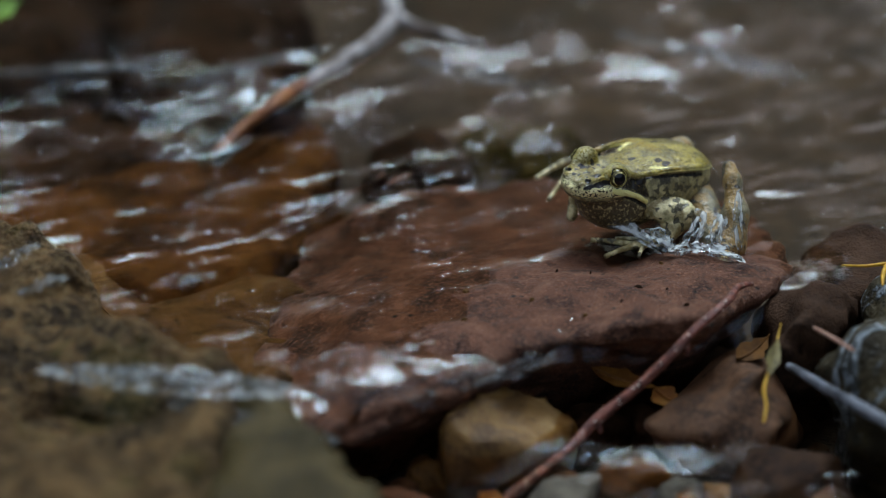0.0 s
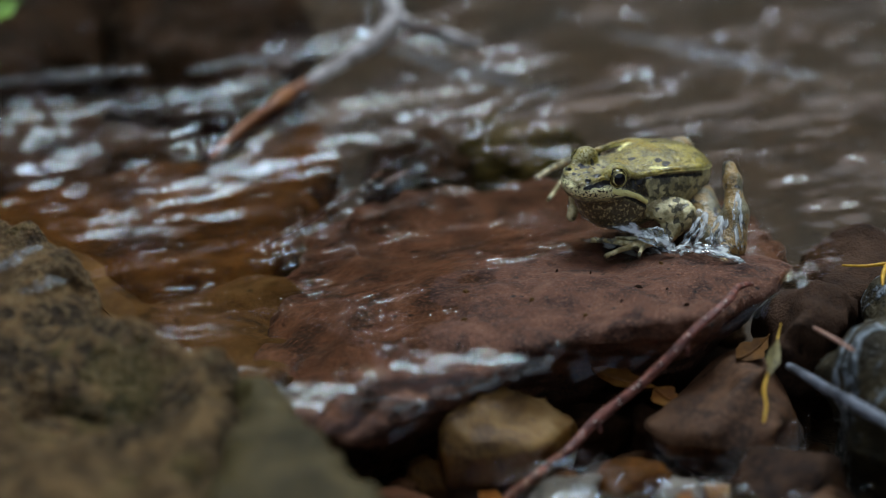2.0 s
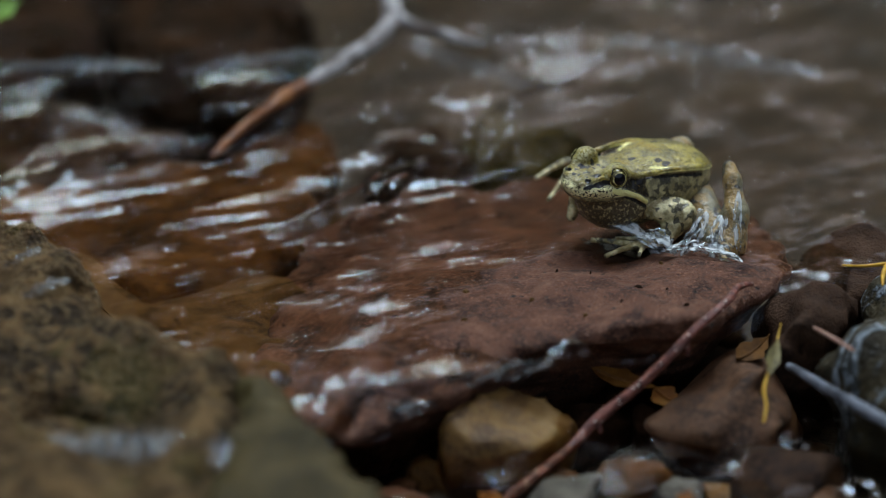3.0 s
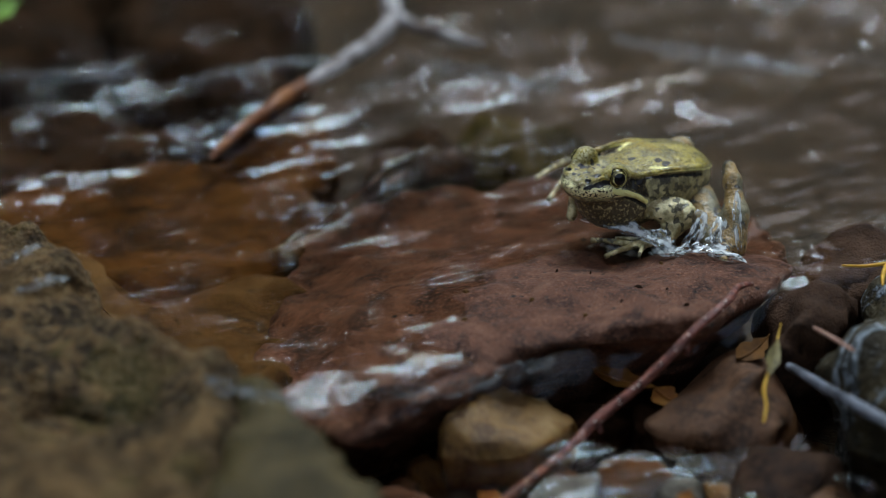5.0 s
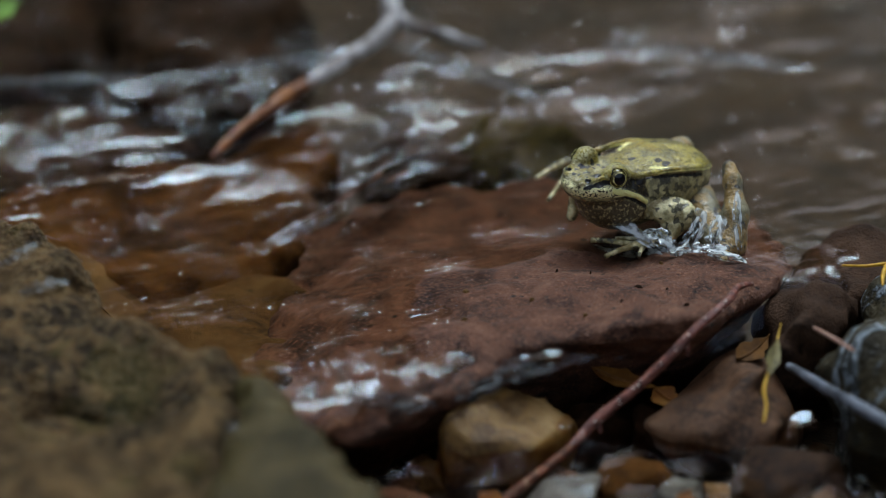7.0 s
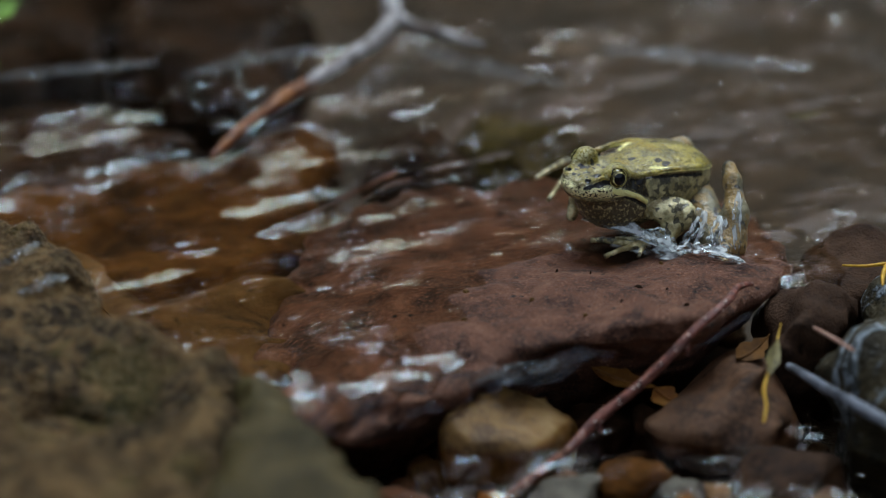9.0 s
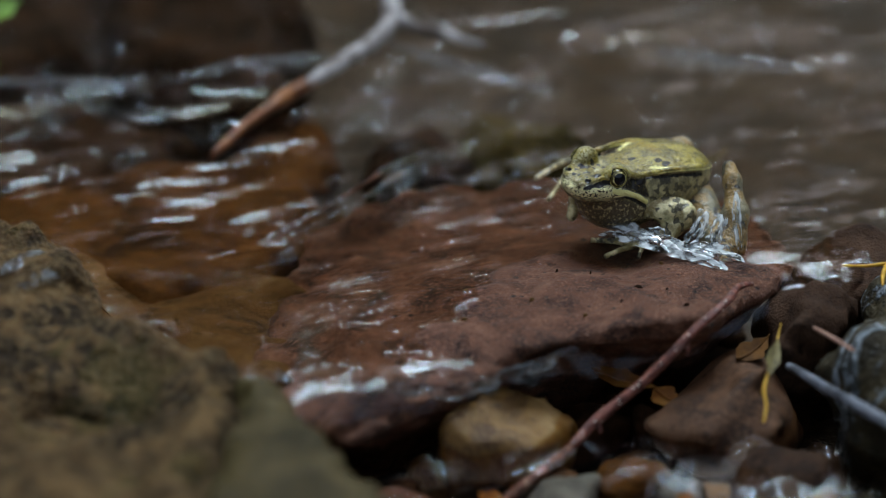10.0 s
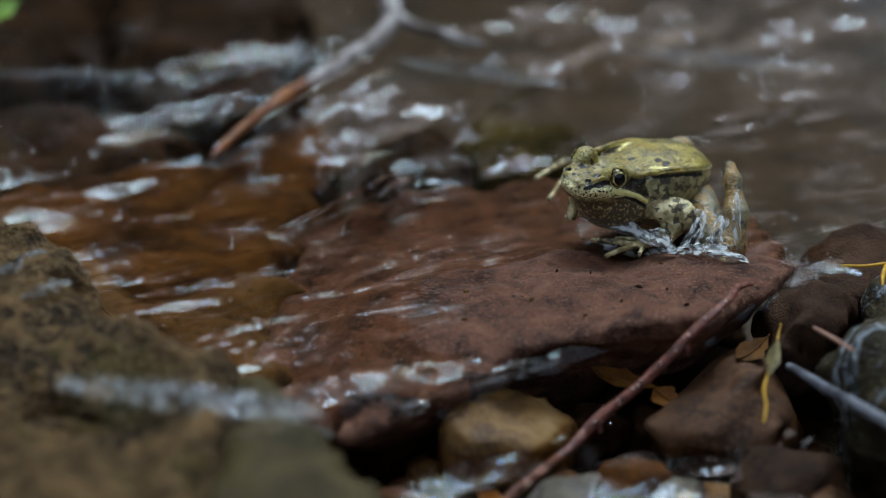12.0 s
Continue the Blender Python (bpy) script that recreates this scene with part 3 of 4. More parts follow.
pebble("ochre_stone", (0.014, 0.010, 0.008), ORANGE_STONE, "orange-brown stone under shallow water", 16, (0.059, -0.094, -0.036), (0, 0, 12))
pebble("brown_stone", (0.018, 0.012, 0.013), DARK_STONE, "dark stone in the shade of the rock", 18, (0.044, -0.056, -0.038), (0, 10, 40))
pebble("tan_stone", (0.009, 0.008, 0.006), TAN_STONE, "small tan stone in shallow water", 20, (-0.004, -0.083, -0.040), (10, 0, 0))
for k, (px, py, sx, sy, sz, kind, word) in enumerate([
        (0.075, -0.116, 0.016, 0.012, 0.009, BROWN_STONE, "brown"), (0.034, -0.112, 0.017, 0.012, 0.010, GREY_STONE, "grey"), (-0.008, -0.110, 0.016, 0.013, 0.010, RED_STONE, "red"),
        (-0.028, -0.118, 0.010, 0.009, 0.008, GREY_STONE, "grey"), (0.012, -0.128, 0.015, 0.012, 0.009, RED_STONE, "red"), (0.054, -0.128, 0.018, 0.013, 0.010, GREY_STONE, "grey"),
        (0.098, -0.128, 0.020, 0.015, 0.012, DARK_STONE, "dark"), (0.072, -0.098, 0.010, 0.008, 0.007, GREY_STONE, "grey"), (0.040, -0.094, 0.010, 0.009, 0.008, BROWN_STONE, "brown"),
        (0.085, -0.100, 0.009, 0.007, 0.006, TAN_STONE, "tan"), (-0.012, -0.094, 0.007, 0.006, 0.005, BROWN_STONE, "brown"), (0.118, -0.120, 0.016, 0.013, 0.012, BROWN_STONE, "brown"),
        (0.030, -0.140, 0.018, 0.014, 0.010, DARK_STONE, "dark"), (-0.010, -0.142, 0.018, 0.014, 0.011, BROWN_STONE, "brown"), (0.076, -0.146, 0.020, 0.014, 0.011, BROWN_STONE, "brown"),
        (0.128, -0.130, 0.020, 0.014, 0.014, BROWN_STONE, "brown"), (0.112, -0.112, 0.013, 0.010, 0.010, DARK_STONE, "dark"), (0.060, -0.080, 0.009, 0.007, 0.006, DARK_STONE, "dark"), (-0.024, -0.100, 0.006, 0.006, 0.005, TAN_STONE, "tan"), (0.066, -0.062, 0.010, 0.008, 0.010, DARK_STONE, "dark")]):
    pebble(word + "_stone", (sx, sy, sz), kind, "%s wet stone in the shallow pool" % word, 40 + k, (px, py, -0.041 + sz * 0.35), (k * 17 % 20 - 10, k * 29 % 24 - 12, k * 53),
           group="stones in the pool")


def gravel():
    """Small stones strewn over the bed, joined."""
    base = []
    for s in range(6):
        g = np.linspace(-1.3, 1.3, 9).astype(np.float32)
        x, y, z = np.meshgrid(g, g, g, indexing="ij")
        base.append(skin(np.sqrt(x * x + y * y + z * z) - 1 + 0.25 * fractal(x, y, z, 1.0, 2, s), (-1.3,) * 3, g[1] - g[0]))
    rs = np.random.RandomState(9)
    vs, qs, at = [], [], 0
    for k in range(900):
        v, q = base[k % 6]
        r = rs.uniform(0.0018, 0.0055) * np.array([1.2, 1.0, 0.7])
        a = rs.uniform(0, 6.28)
        c, sn = math.cos(a), math.sin(a)
        w = v * r
        w = np.stack([w[:, 0] * c - w[:, 1] * sn, w[:, 0] * sn + w[:, 1] * c, w[:, 2]], 1)
        w += np.array([rs.uniform(-0.26, 0.26), rs.uniform(-0.24, 0.05), -0.049 + rs.uniform(-0.003, 0.005)])
        vs.append(w)
        qs.append(q + at)
        at += len(v)
    ob = new("gravel", mesh_of("gravel", np.concatenate(vs), np.concatenate(qs), GRAVEL))
    tagged(ob, "mixed brown and grey gravel on the stream bed", "gravel", kind="stuff")


gravel()

# ---- twigs, needles and leaves ----
def twig(name, points, radii, material, label, category="twig", bumps=0.25, seed=0, sides=12):
    mm = [(a / 1000, b / 1000, c / 1000) for a, b, c in points]
    ob = new(name, tube(name, mm, [r / 1000 for r in radii], material, sides, bumps, seed))
    return tagged(ob, label, category)


red = twig("red_twig", [(98.2, -36, 4.6), (92.6, -44, 7.0), (88.0, -54, 7.0), (76.6, -63, 0.6), (62.3, -71.5, -11.0), (46, -79, -22), (36, -90, -27), (14, -113, -33), (4, -122, -36)],
           [0.7, 1.1, 1.3, 1.6, 1.55, 1.6, 1.6, 1.5, 1.1], RED_BARK, "thin reddish twig leaning on the rock into the pool", seed=2)
for p, q in (((75, -64, -1.5), (75.5, -65.5, -6)), ((47, -78, -21), (48.5, -80, -25))):
    part("side_stub", tube("side_stub", [tuple(c / 1000 for c in p), tuple((a + b) / 2000 for a, b in zip(p, q)), tuple(c / 1000 for c in q)], [0.0012, 0.0010, 0.0005], RED_BARK), red)
for k in range(14):
    t = k / 13 * 3.0
    spine = [(92.6, -44, 7.0), (88.0, -54, 7.0), (76.6, -63, 0.6), (62.3, -71.5, -11.0)]
    a, b = spine[min(int(t), 2)], spine[min(int(t), 2) + 1]
    f = t - min(int(t), 2)
    c = [p + (q - p) * f for p, q in zip(a, b)]
    c = (c[0] + (k * 7 % 3 - 1) * 0.5, c[1] - 0.9, c[2] + 1.1)
    part("bud", tube("bud", [(c[0] / 1000, c[1] / 1000, (c[2] - 0.5) / 1000), (c[0] / 1000, c[1] / 1000, (c[2] - 0.1) / 1000), (c[0] / 1000, c[1] / 1000, (c[2] + 0.25) / 1000)], [0.0002, 0.0003, 0.0001], PINK_NEEDLE, 6), red, "tiny pale bark spot")
branch = twig("branch", [(-21, 300, 22), (-22, 235, 14), (-21, 203, 9), (-27, 184, 7), (-42, 160, 5), (-53, 143, 3.2)], [4.8, 4.2, 4.0, 3.5, 2.9, 2.3], PALE_BARK,
              "pale forked branch lying in the stream", "branch", seed=5)
part("tip", tube("tip", [tuple(c / 1000 for c in p) for p in ((-51, 146, 3.6), (-63, 128, 2), (-74, 108, 0.5), (-85, 88, -4))], [0.0024, 0.0023, 0.0019, 0.0011], ORANGE_BARK, 12, 0.45, 6), branch, "wet orange-brown branch tip")
part("side_branch", tube("side_branch", [tuple(c / 1000 for c in p) for p in ((-21, 205, 9), (-10, 196, 8), (4, 190, 6), (17, 188, 3))], [0.0030, 0.0024, 0.0018, 0.0009], PALE_BARK, 12, 0.4, 9), branch, "short pale side branch")
twig("grey_stick", [(107.2, -62.4, -11), (110.2, -71.5, -9), (120.8, -91.8, -7), (129.6, -107.4, -6), (138.5, -123.1, -5)], [1.1, 1.4, 1.7, 1.9, 2.1], GREY_BARK, "smooth grey stick beside the lichen rock", "stick", seed=8)
needle = twig("dry_needle", [(128.7, -23.3, 5), (135.3, -26.9, 6.5), (142.2, -26.2, 7), (151.2, -25.2, 7)], [0.25, 0.5, 0.6, 0.6], NEEDLE, "curved yellow dry needle on the lichen rock", "needle", 0.1)
part("second_blade", tube("second_blade", [tuple(c / 1000 for c in p) for p in ((142.2, -26.7, 6.8), (140.3, -32.5, 6), (139.3, -38.3, 5))], [0.0006, 0.0008, 0.0003], NEEDLE, 8), needle)
twig("pink_needle", [(113.5, -66.7, 4.5), (118.2, -76.2, 5.5), (123.1, -84.4, 5.5)], [0.4, 0.7, 0.5], PINK_NEEDLE, "short pinkish dry needle on the lichen rock", "needle", 0.1)
stalk = twig("yellow_stalk", [(104.7, -58.0, 1.5), (102.4, -66.0, -2.1), (99.7, -74.5, -5.0), (97.0, -83.0, -8.3), (97.2, -88.0, -11.0), (95.8, -94.0, -13.5)], [0.15, 0.3, 0.5, 0.6, 0.45, 0.3], NEEDLE,
             "yellow rotting leaf stalk hanging by the rock", "stalk", 0.2, 3)


def leaf(name, length, width, material, label, m, curl=0.25, fold=0.3, seed=0, parent=None):
    """A thin leaf blade with a midrib, bent along its length."""
    n, k = 18, 9
    t = np.linspace(0, 1, n)
    w = np.sin(np.pi * t ** 0.8) * width / 2 * (1 + 0.35 * grain(t * 9, 0 * t, 0 * t, 1.0, seed))
    s = np.linspace(-1, 1, k)
    T, S = np.meshgrid(t, s, indexing="ij")
    x, y = (T - 0.5) * length, S * w[:, None]
    z = curl * length * (T - 0.5) ** 2 + fold * np.abs(y) + 0.05 * width * grain(T * 5, S * 2, 0 * T, 1.0, seed + 2)
    top = np.stack([x, y, z], -1).reshape(-1, 3)
    v = np.concatenate([top, top - np.array([0, 0, 0.0003])])
    i, j = np.meshgrid(np.arange(n - 1), np.arange(k - 1), indexing="ij")
    q = np.stack([i * k + j, (i + 1) * k + j, (i + 1) * k + j + 1, i * k + j + 1], -1).reshape(-1, 4)
    q = np.concatenate([q, q[:, ::-1] + n * k])
    ob = new(name, mesh_of(name, v, q, material))
    ob.matrix_world = m
    if parent:
        ob.parent = parent
        return tagged(ob, label)
    part("midrib", tube("midrib", [(x[a, 4], 0, z[a, 4] + 0.0002) for a in (0, 5, 9, 13, 17)], [0.0005, 0.0005, 0.0004, 0.0003, 0.0002], material, 6), ob)
    return tagged(ob, label, "leaf", "fallen leaves")


leaf("leaf_shred", 0.016, 0.0036, SHRED, "frayed olive-brown scrap of leaf", pose(0.1009, -0.0727, -0.0023, 25, -20, 73), 0.1, 0.2, 4, stalk)
leaf("fallen_leaf", 0.022, 0.008, ORANGE_LEAF, "wet orange-brown leaf in the dark gap under the rock", pose(0.057, -0.054, -0.021, 10, 5, -25), 0.3, 0.3, 5)
leaf("fallen_leaf", 0.016, 0.008, OCHRE_LEAF, "ochre leaf lying on a brown stone", pose(0.098, -0.048, -0.0135, 14, -10, 45), 0.5, 0.3, 6)
leaf("fallen_leaf", 0.014, 0.007, ORANGE_LEAF, "orange leaf scrap under shallow water", pose(0.070, -0.064, -0.022, 20, 0, -60), 0.3, 0.3, 7)
leaf("fallen_leaf", 0.018, 0.008, ORANGE_LEAF, "orange leaf scrap at the bottom of the pool", pose(0.014, -0.113, -0.029, 10, 20, 80), 0.3, 0.3, 8)
leaf("fallen_leaf", 0.012, 0.004, ORANGE_LEAF, "narrow orange leaf scrap in the pool", pose(0.071, -0.116, -0.0265, 10, 10, 70), 0.2, 0.3, 9)
leaf("fallen_leaf", 0.078, 0.018, TAN_LEAF, "long tan-orange leaf sunk beside the brown rock", pose(-0.114, -0.014, -0.0125, 4, 6, -58), 0.15, 0.1, 14)
leaf("green_leaf", 0.045, 0.016, GREEN_LEAF, "bright green leaf at the stream's edge", pose(-0.1805, 0.165, 0.0245, 25, 10, 60), 0.3, 0.2, 10)
leaf("green_leaf", 0.030, 0.010, GREEN_LEAF, "bright green leaf at the stream's edge", pose(-0.1715, 0.12, 0.0195, 15, 10, 100), 0.3, 0.2, 11)

# ---- flecks of bark and leaf stuck to the red rock ----
def rock_height(ob, x, y):
    v = np.empty(len(ob.data.vertices) * 3, np.float32)
    ob.data.vertices.foreach_get("co", v)
    v = v.reshape(-1, 3)
    near = v[np.hypot(v[:, 0] - x, v[:, 1] - y) < 0.002]
    return float(near[:, 2].max()) if len(near) else 0.0


def fleck(name, x, y, size, material, label, seed):
    """A chip, thicker in the middle, with a ragged rim."""
    rs = np.random.RandomState(seed)
    a = np.linspace(0, 2 * np.pi, 9)[:-1]
    r = size / 1000 * rs.uniform(0.6, 1.3, 8)
    rim = np.stack([r * np.cos(a) * 1.5, r * np.sin(a) * 0.8, np.full(8, -0.0003)], 1)
    top = np.concatenate([rim * (0.6, 0.6, 0) + (0, 0, 0.0005), [(0, 0, 0.0007)]])
    v = np.concatenate([rim, top])
    q = [(i, (i + 1) % 8, 8 + (i + 1) % 8, 8 + i) for i in range(8)] + [(8 + i, 8 + (i + 1) % 8, 8 + (i + 2) % 8, 16) for i in range(0, 8, 2)]
    ob = new(name, mesh_of(name, v, q, material, False))
    ob.matrix_world = pose(x, y, rock_height(RED_ROCK, x, y), 0, 0, rs.uniform(0, 180))
    return tagged(ob, label, "debris", "flecks on the rock")


for k, (fx, fy, size) in enumerate([(0.0625, -0.0326, 1.04), (0.0478, -0.0213, 0.56), (0.0369, -0.0200, 0.48), (0.0769, -0.0440, 0.64), (0.0563, -0.0440, 0.40), (0.0715, -0.0338, 0.48)]):
    fleck("bark_fleck", fx, fy, size, DARK_STONE, "small black fleck of bark on the wet rock", k)
for k, (fx, fy, size) in enumerate([(0.0075, -0.0276, 1.00), (0.0280, -0.0399, 0.90), (0.0067, -0.0499, 0.80), (0.0714, -0.0127, 0.70), (0.0444, -0.0499, 0.60)]):
    fleck("leaf_fleck", fx, fy, size, TAN_LEAF, "tiny tan scrap of leaf on the wet rock", 20 + k)

# ---- frog ----
def frog_skin(name, painted=True, pale=False):
    n = Nodes(name)
    fine, blot = n.noise(1500, 3.0, 0.6), n.noise(170, 3.0, 0.55, distort=0.4)
    dark, cream = (0.010, 0.008, 0.006), (1.0, 0.88, 0.34)
    if painted:
        paint, paint2, paint3 = n.attribute("paint"), n.attribute("paint_more"), n.attribute("paint_mask")
        back = n.mix(n.ramp(blot, 0.36, 0.64), (0.160, 0.115, 0.018), (0.460, 0.340, 0.060))
        back = n.mix(n.math("MULTIPLY", n.ramp(n.noise(90, 2.0), 0.52, 0.66), 0.8), back, (0.340, 0.200, 0.018))
        back = n.mix(n.math("MULTIPLY", n.ramp(fine, 0.52, 0.62), 0.5), back, (0.56, 0.47, 0.20))
        back = n.mix(n.math("MULTIPLY", n.ramp(n.noise(1000, 3.0), 0.55, 0.63), 0.6), back, (0.09, 0.07, 0.02))
        back = n.mix(n.math("MULTIPLY", n.ramp(n.noise(620, 3.0, 0.6, (0.3, 1.0, 1.0)), 0.54, 0.64), 0.5), back, (0.085, 0.062, 0.014))
        side = n.mix(n.ramp(n.noise(240, 3.0), 0.4, 0.62), (0.25, 0.200, 0.090), (0.56, 0.45, 0.21))
        side = n.mix(n.math("MULTIPLY", n.ramp(fine, 0.5, 0.58), 0.4), side, (0.07, 0.058, 0.03))
        side = n.mix(n.math("MULTIPLY", n.ramp(n.noise(300, 3.0, 0.6, distort=0.5), 0.50, 0.58), 0.82), side, (0.035, 0.029, 0.016))
        throat = n.mix(n.ramp(n.noise(900, 3.0), 0.50, 0.64), (0.100, 0.066, 0.030), (0.50, 0.38, 0.18))
        c = n.mix(paint[2], side, back)
        c = n.mix(paint2[0], c, throat)
        lip = n.mix(n.ramp(n.noise(1350, 3.0, 0.6), 0.41, 0.49), (0.035, 0.026, 0.010), (1.0, 0.88, 0.44))
        c = n.mix(paint2[1], c, lip)
        masked = n.mix(n.ramp(n.noise(1100, 2.0), 0.60, 0.66), (0.028, 0.022, 0.014), (0.40, 0.31, 0.10))
        c = n.mix(paint3[0], c, masked)
        c = n.mix(n.math("MULTIPLY", paint3[1], n.ramp(n.noise(1300, 2.0), 0.44, 0.54)), c, (0.50, 0.42, 0.17))
        edge = n.math("ADD", n.math("MULTIPLY", n.noise(700, 2.0), 0.5), -0.25)
        c = n.mix(n.ramp(n.math("ADD", paint[1], edge), 0.35, 0.6), c, cream)
        c = n.mix(n.ramp(n.math("ADD", paint[0], edge), 0.38, 0.55), c, dark)
        c = n.mix(n.math("MULTIPLY", n.ramp(n.math("ADD", paint2[2], edge), 0.35, 0.6), 0.92), c, dark)
    elif pale:
        c = n.mix(n.ramp(n.noise(170, 3.0, stretch=(1.0, 1.0, 0.5)), 0.42, 0.54), (0.24, 0.20, 0.11), (0.38, 0.22, 0.07))
        c = n.mix(n.ramp(n.noise(190, 3.0, stretch=(1.0, 1.0, 0.5), distort=0.8), 0.52, 0.60), c, (0.05, 0.044, 0.034))
        c = n.mix(n.math("MULTIPLY", n.ramp(fine, 0.5, 0.7), 0.4), c, (0.5, 0.46, 0.36))
    else:
        c = n.mix(n.ramp(n.noise(260, 3.0), 0.38, 0.62), (0.28, 0.205, 0.075), (0.86, 0.72, 0.38))
        c = n.mix(n.math("MULTIPLY", n.ramp(n.noise(330, 2.5, 0.5, distort=0.6), 0.53, 0.60), 0.9), c, (0.022, 0.018, 0.010))
        c = n.mix(n.math("MULTIPLY", n.ramp(fine, 0.5, 0.7), 0.4), c, (0.5, 0.42, 0.24))
    n.bump(n.math("ADD", n.math("MULTIPLY", n.noise(380, 2.0, 0.5), 1.6), n.math("MULTIPLY", fine, 0.8)), 1.0, 0.0005)
    return n.done(c, n.math("ADD", n.math("MULTIPLY", fine, 0.35), 0.20), spec=0.35, coat=0.4)


def smin(a, b, k):
    h = np.clip(0.5 + 0.5 * (b - a) / k, 0, 1)
    return b * (1 - h) + a * h - k * h * (1 - h)


def ball(g, c, r, pitch=0.0):
    """Ellipsoid about c with half widths r, nose up by pitch degrees."""
    x, y, z = g[0] - c[0], g[1] - c[1], g[2] - c[2]
    s, co = math.sin(radians(pitch)), math.cos(radians(pitch))
    x, z = x * co + z * s, z * co - x * s
    k0 = np.sqrt((x / r[0]) ** 2 + (y / r[1]) ** 2 + (z / r[2]) ** 2)
    k1 = np.sqrt((x / r[0] ** 2) ** 2 + (y / r[1] ** 2) ** 2 + (z / r[2] ** 2) ** 2) + 1e-6
    return k0 * (k0 - 1) / k1


def rod(g, a, b, ra, rb):
    a, b = np.array(a, float), np.array(b, float)
    d = b - a
    t = np.clip(((g[0] - a[0]) * d[0] + (g[1] - a[1]) * d[1] + (g[2] - a[2]) * d[2]) / (d @ d), 0, 1)
    return np.sqrt((g[0] - a[0] - t * d[0]) ** 2 + (g[1] - a[1] - t * d[1]) ** 2 + (g[2] - a[2] - t * d[2]) ** 2) - (ra + t * (rb - ra))


FOLD = [(14.2, 9.2, 24.6), (10.4, 10.3, 23.1), (6.2, 10.8, 22.9), (-1.1, 11.8, 22.3), (-8.1, 12.4, 21.2), (-17.5, 11.4, 18.6), (-27, 7.0, 15.5)]
CANTHUS = [(28.6, 3.4, 22.6), (25.4, 5.0, 23.3), (21.2, 7.4, 24.3)]
JAW = [(24, 8.5, 21.0), (21, 9.6, 20.7), (15.5, 11.3, 19.0), (11, 12.3, 16.6), (8, 13, 14.4)]
EYE_AT, EYE_R = (17.8, 8.5, 23.9), 3.2


def along(g, points, ra, rb=None, drop=(0, 0, 0)):
    rb = ra if rb is None else rb
    p = [tuple(a + b for a, b in zip(q, drop)) for q in points]
    n = len(p) - 1
    return np.minimum.reduce([rod(g, p[i], p[i + 1], ra + (rb - ra) * i / n, ra + (rb - ra) * (i + 1) / n) for i in range(n)])


def smax(a, b, k):
    return -smin(-a, -b, k)


def body_field(g):
    h = (g[0], np.abs(g[1]), g[2])
    level = lambda xs, zs: np.interp(h[0].ravel(), xs, zs).reshape(h[0].shape)
    f = ball(h, (-6, 0, 13.0), (23.0, 14.6, 12.4), 3)
    f = smin(f, ball(h, (-18.5, 0, 13.4), (9.0, 11.6, 9.4)), 5)
    f = smin(f, ball(h, (9, 0, 10.6), (13, 12.0, 10.0)), 5)
    # the flat back between its folds: hip hump, then down to the vent
    f = smax(f, h[2] - level([-30, -24, -16, -8, 0, 8, 14], [17.5, 20.8, 22.8, 24.1, 23.8, 22.4, 22.0]) + 0.004 * h[1] ** 2, 3.0)
    head = ball(h, (14, 0, 18.7), (14.0, 11.6, 5.6), 4)
    head = smin(head, ball(h, (23.6, 0, 20.1), (7.6, 6.6, 4.5), 6), 5)
    head = smax(head, h[2] - level([6, 14, 20, 25, 29, 32], [22.4, 23.0, 23.5, 23.7, 23.0, 21.0]), 1.0)
    f = smin(f, head, 3.0)
    f = smin(f, ball(h, (12.5, 0, 12.2), (11, 8.6, 5.6)), 4)
    f = smin(f, ball(h, (17.2, 7.2, 23.6), (4.8, 3.9, 4.4)), 1.4)
    f = smin(f, along(h, CANTHUS, 0.8), 1.2)
    f = smin(f, along(h, FOLD, 1.15, 0.9), 1.5)
    f = smin(f, along(h, JAW, 0.8), 1.3)
    f = smin(f, ball(h, (9.2, 11.0, 20.0), (2.4, 1.2, 2.4)), 1.0)
    f = np.maximum(f, -(np.sqrt((h[0] - EYE_AT[0]) ** 2 + (h[1] - EYE_AT[1]) ** 2 + (h[2] - EYE_AT[2]) ** 2) - EYE_R - 0.12))
    f = np.maximum(f, -ball(h, (26.6, 4.5, 23.4), (0.9, 0.8, 0.6)))
    mouth = level([6, 8, 11, 15.5, 21.5, 28], [12.0, 13.2, 15.2, 17.1, 17.6, 17.8])
    f = f + 0.5 * np.exp(-((h[2] - mouth) / 0.45) ** 2) * np.clip((h[0] - 5) / 4, 0, 1)
    return f + 0.16 * fractal(g[0], g[1], g[2], 0.42, 2, 2) + 0.10 * fractal(g[0], g[1], g[2], 1.4, 2, 6)


def field_mesh(name, field, low, high, step, material):
    """Mesh of a field given in millimetres, in metres."""
    g = box_grid(low, high, step)
    v, q = skin(np.asarray(field(g)), low, step)
    return mesh_of(name, v / 1000, q, material), v


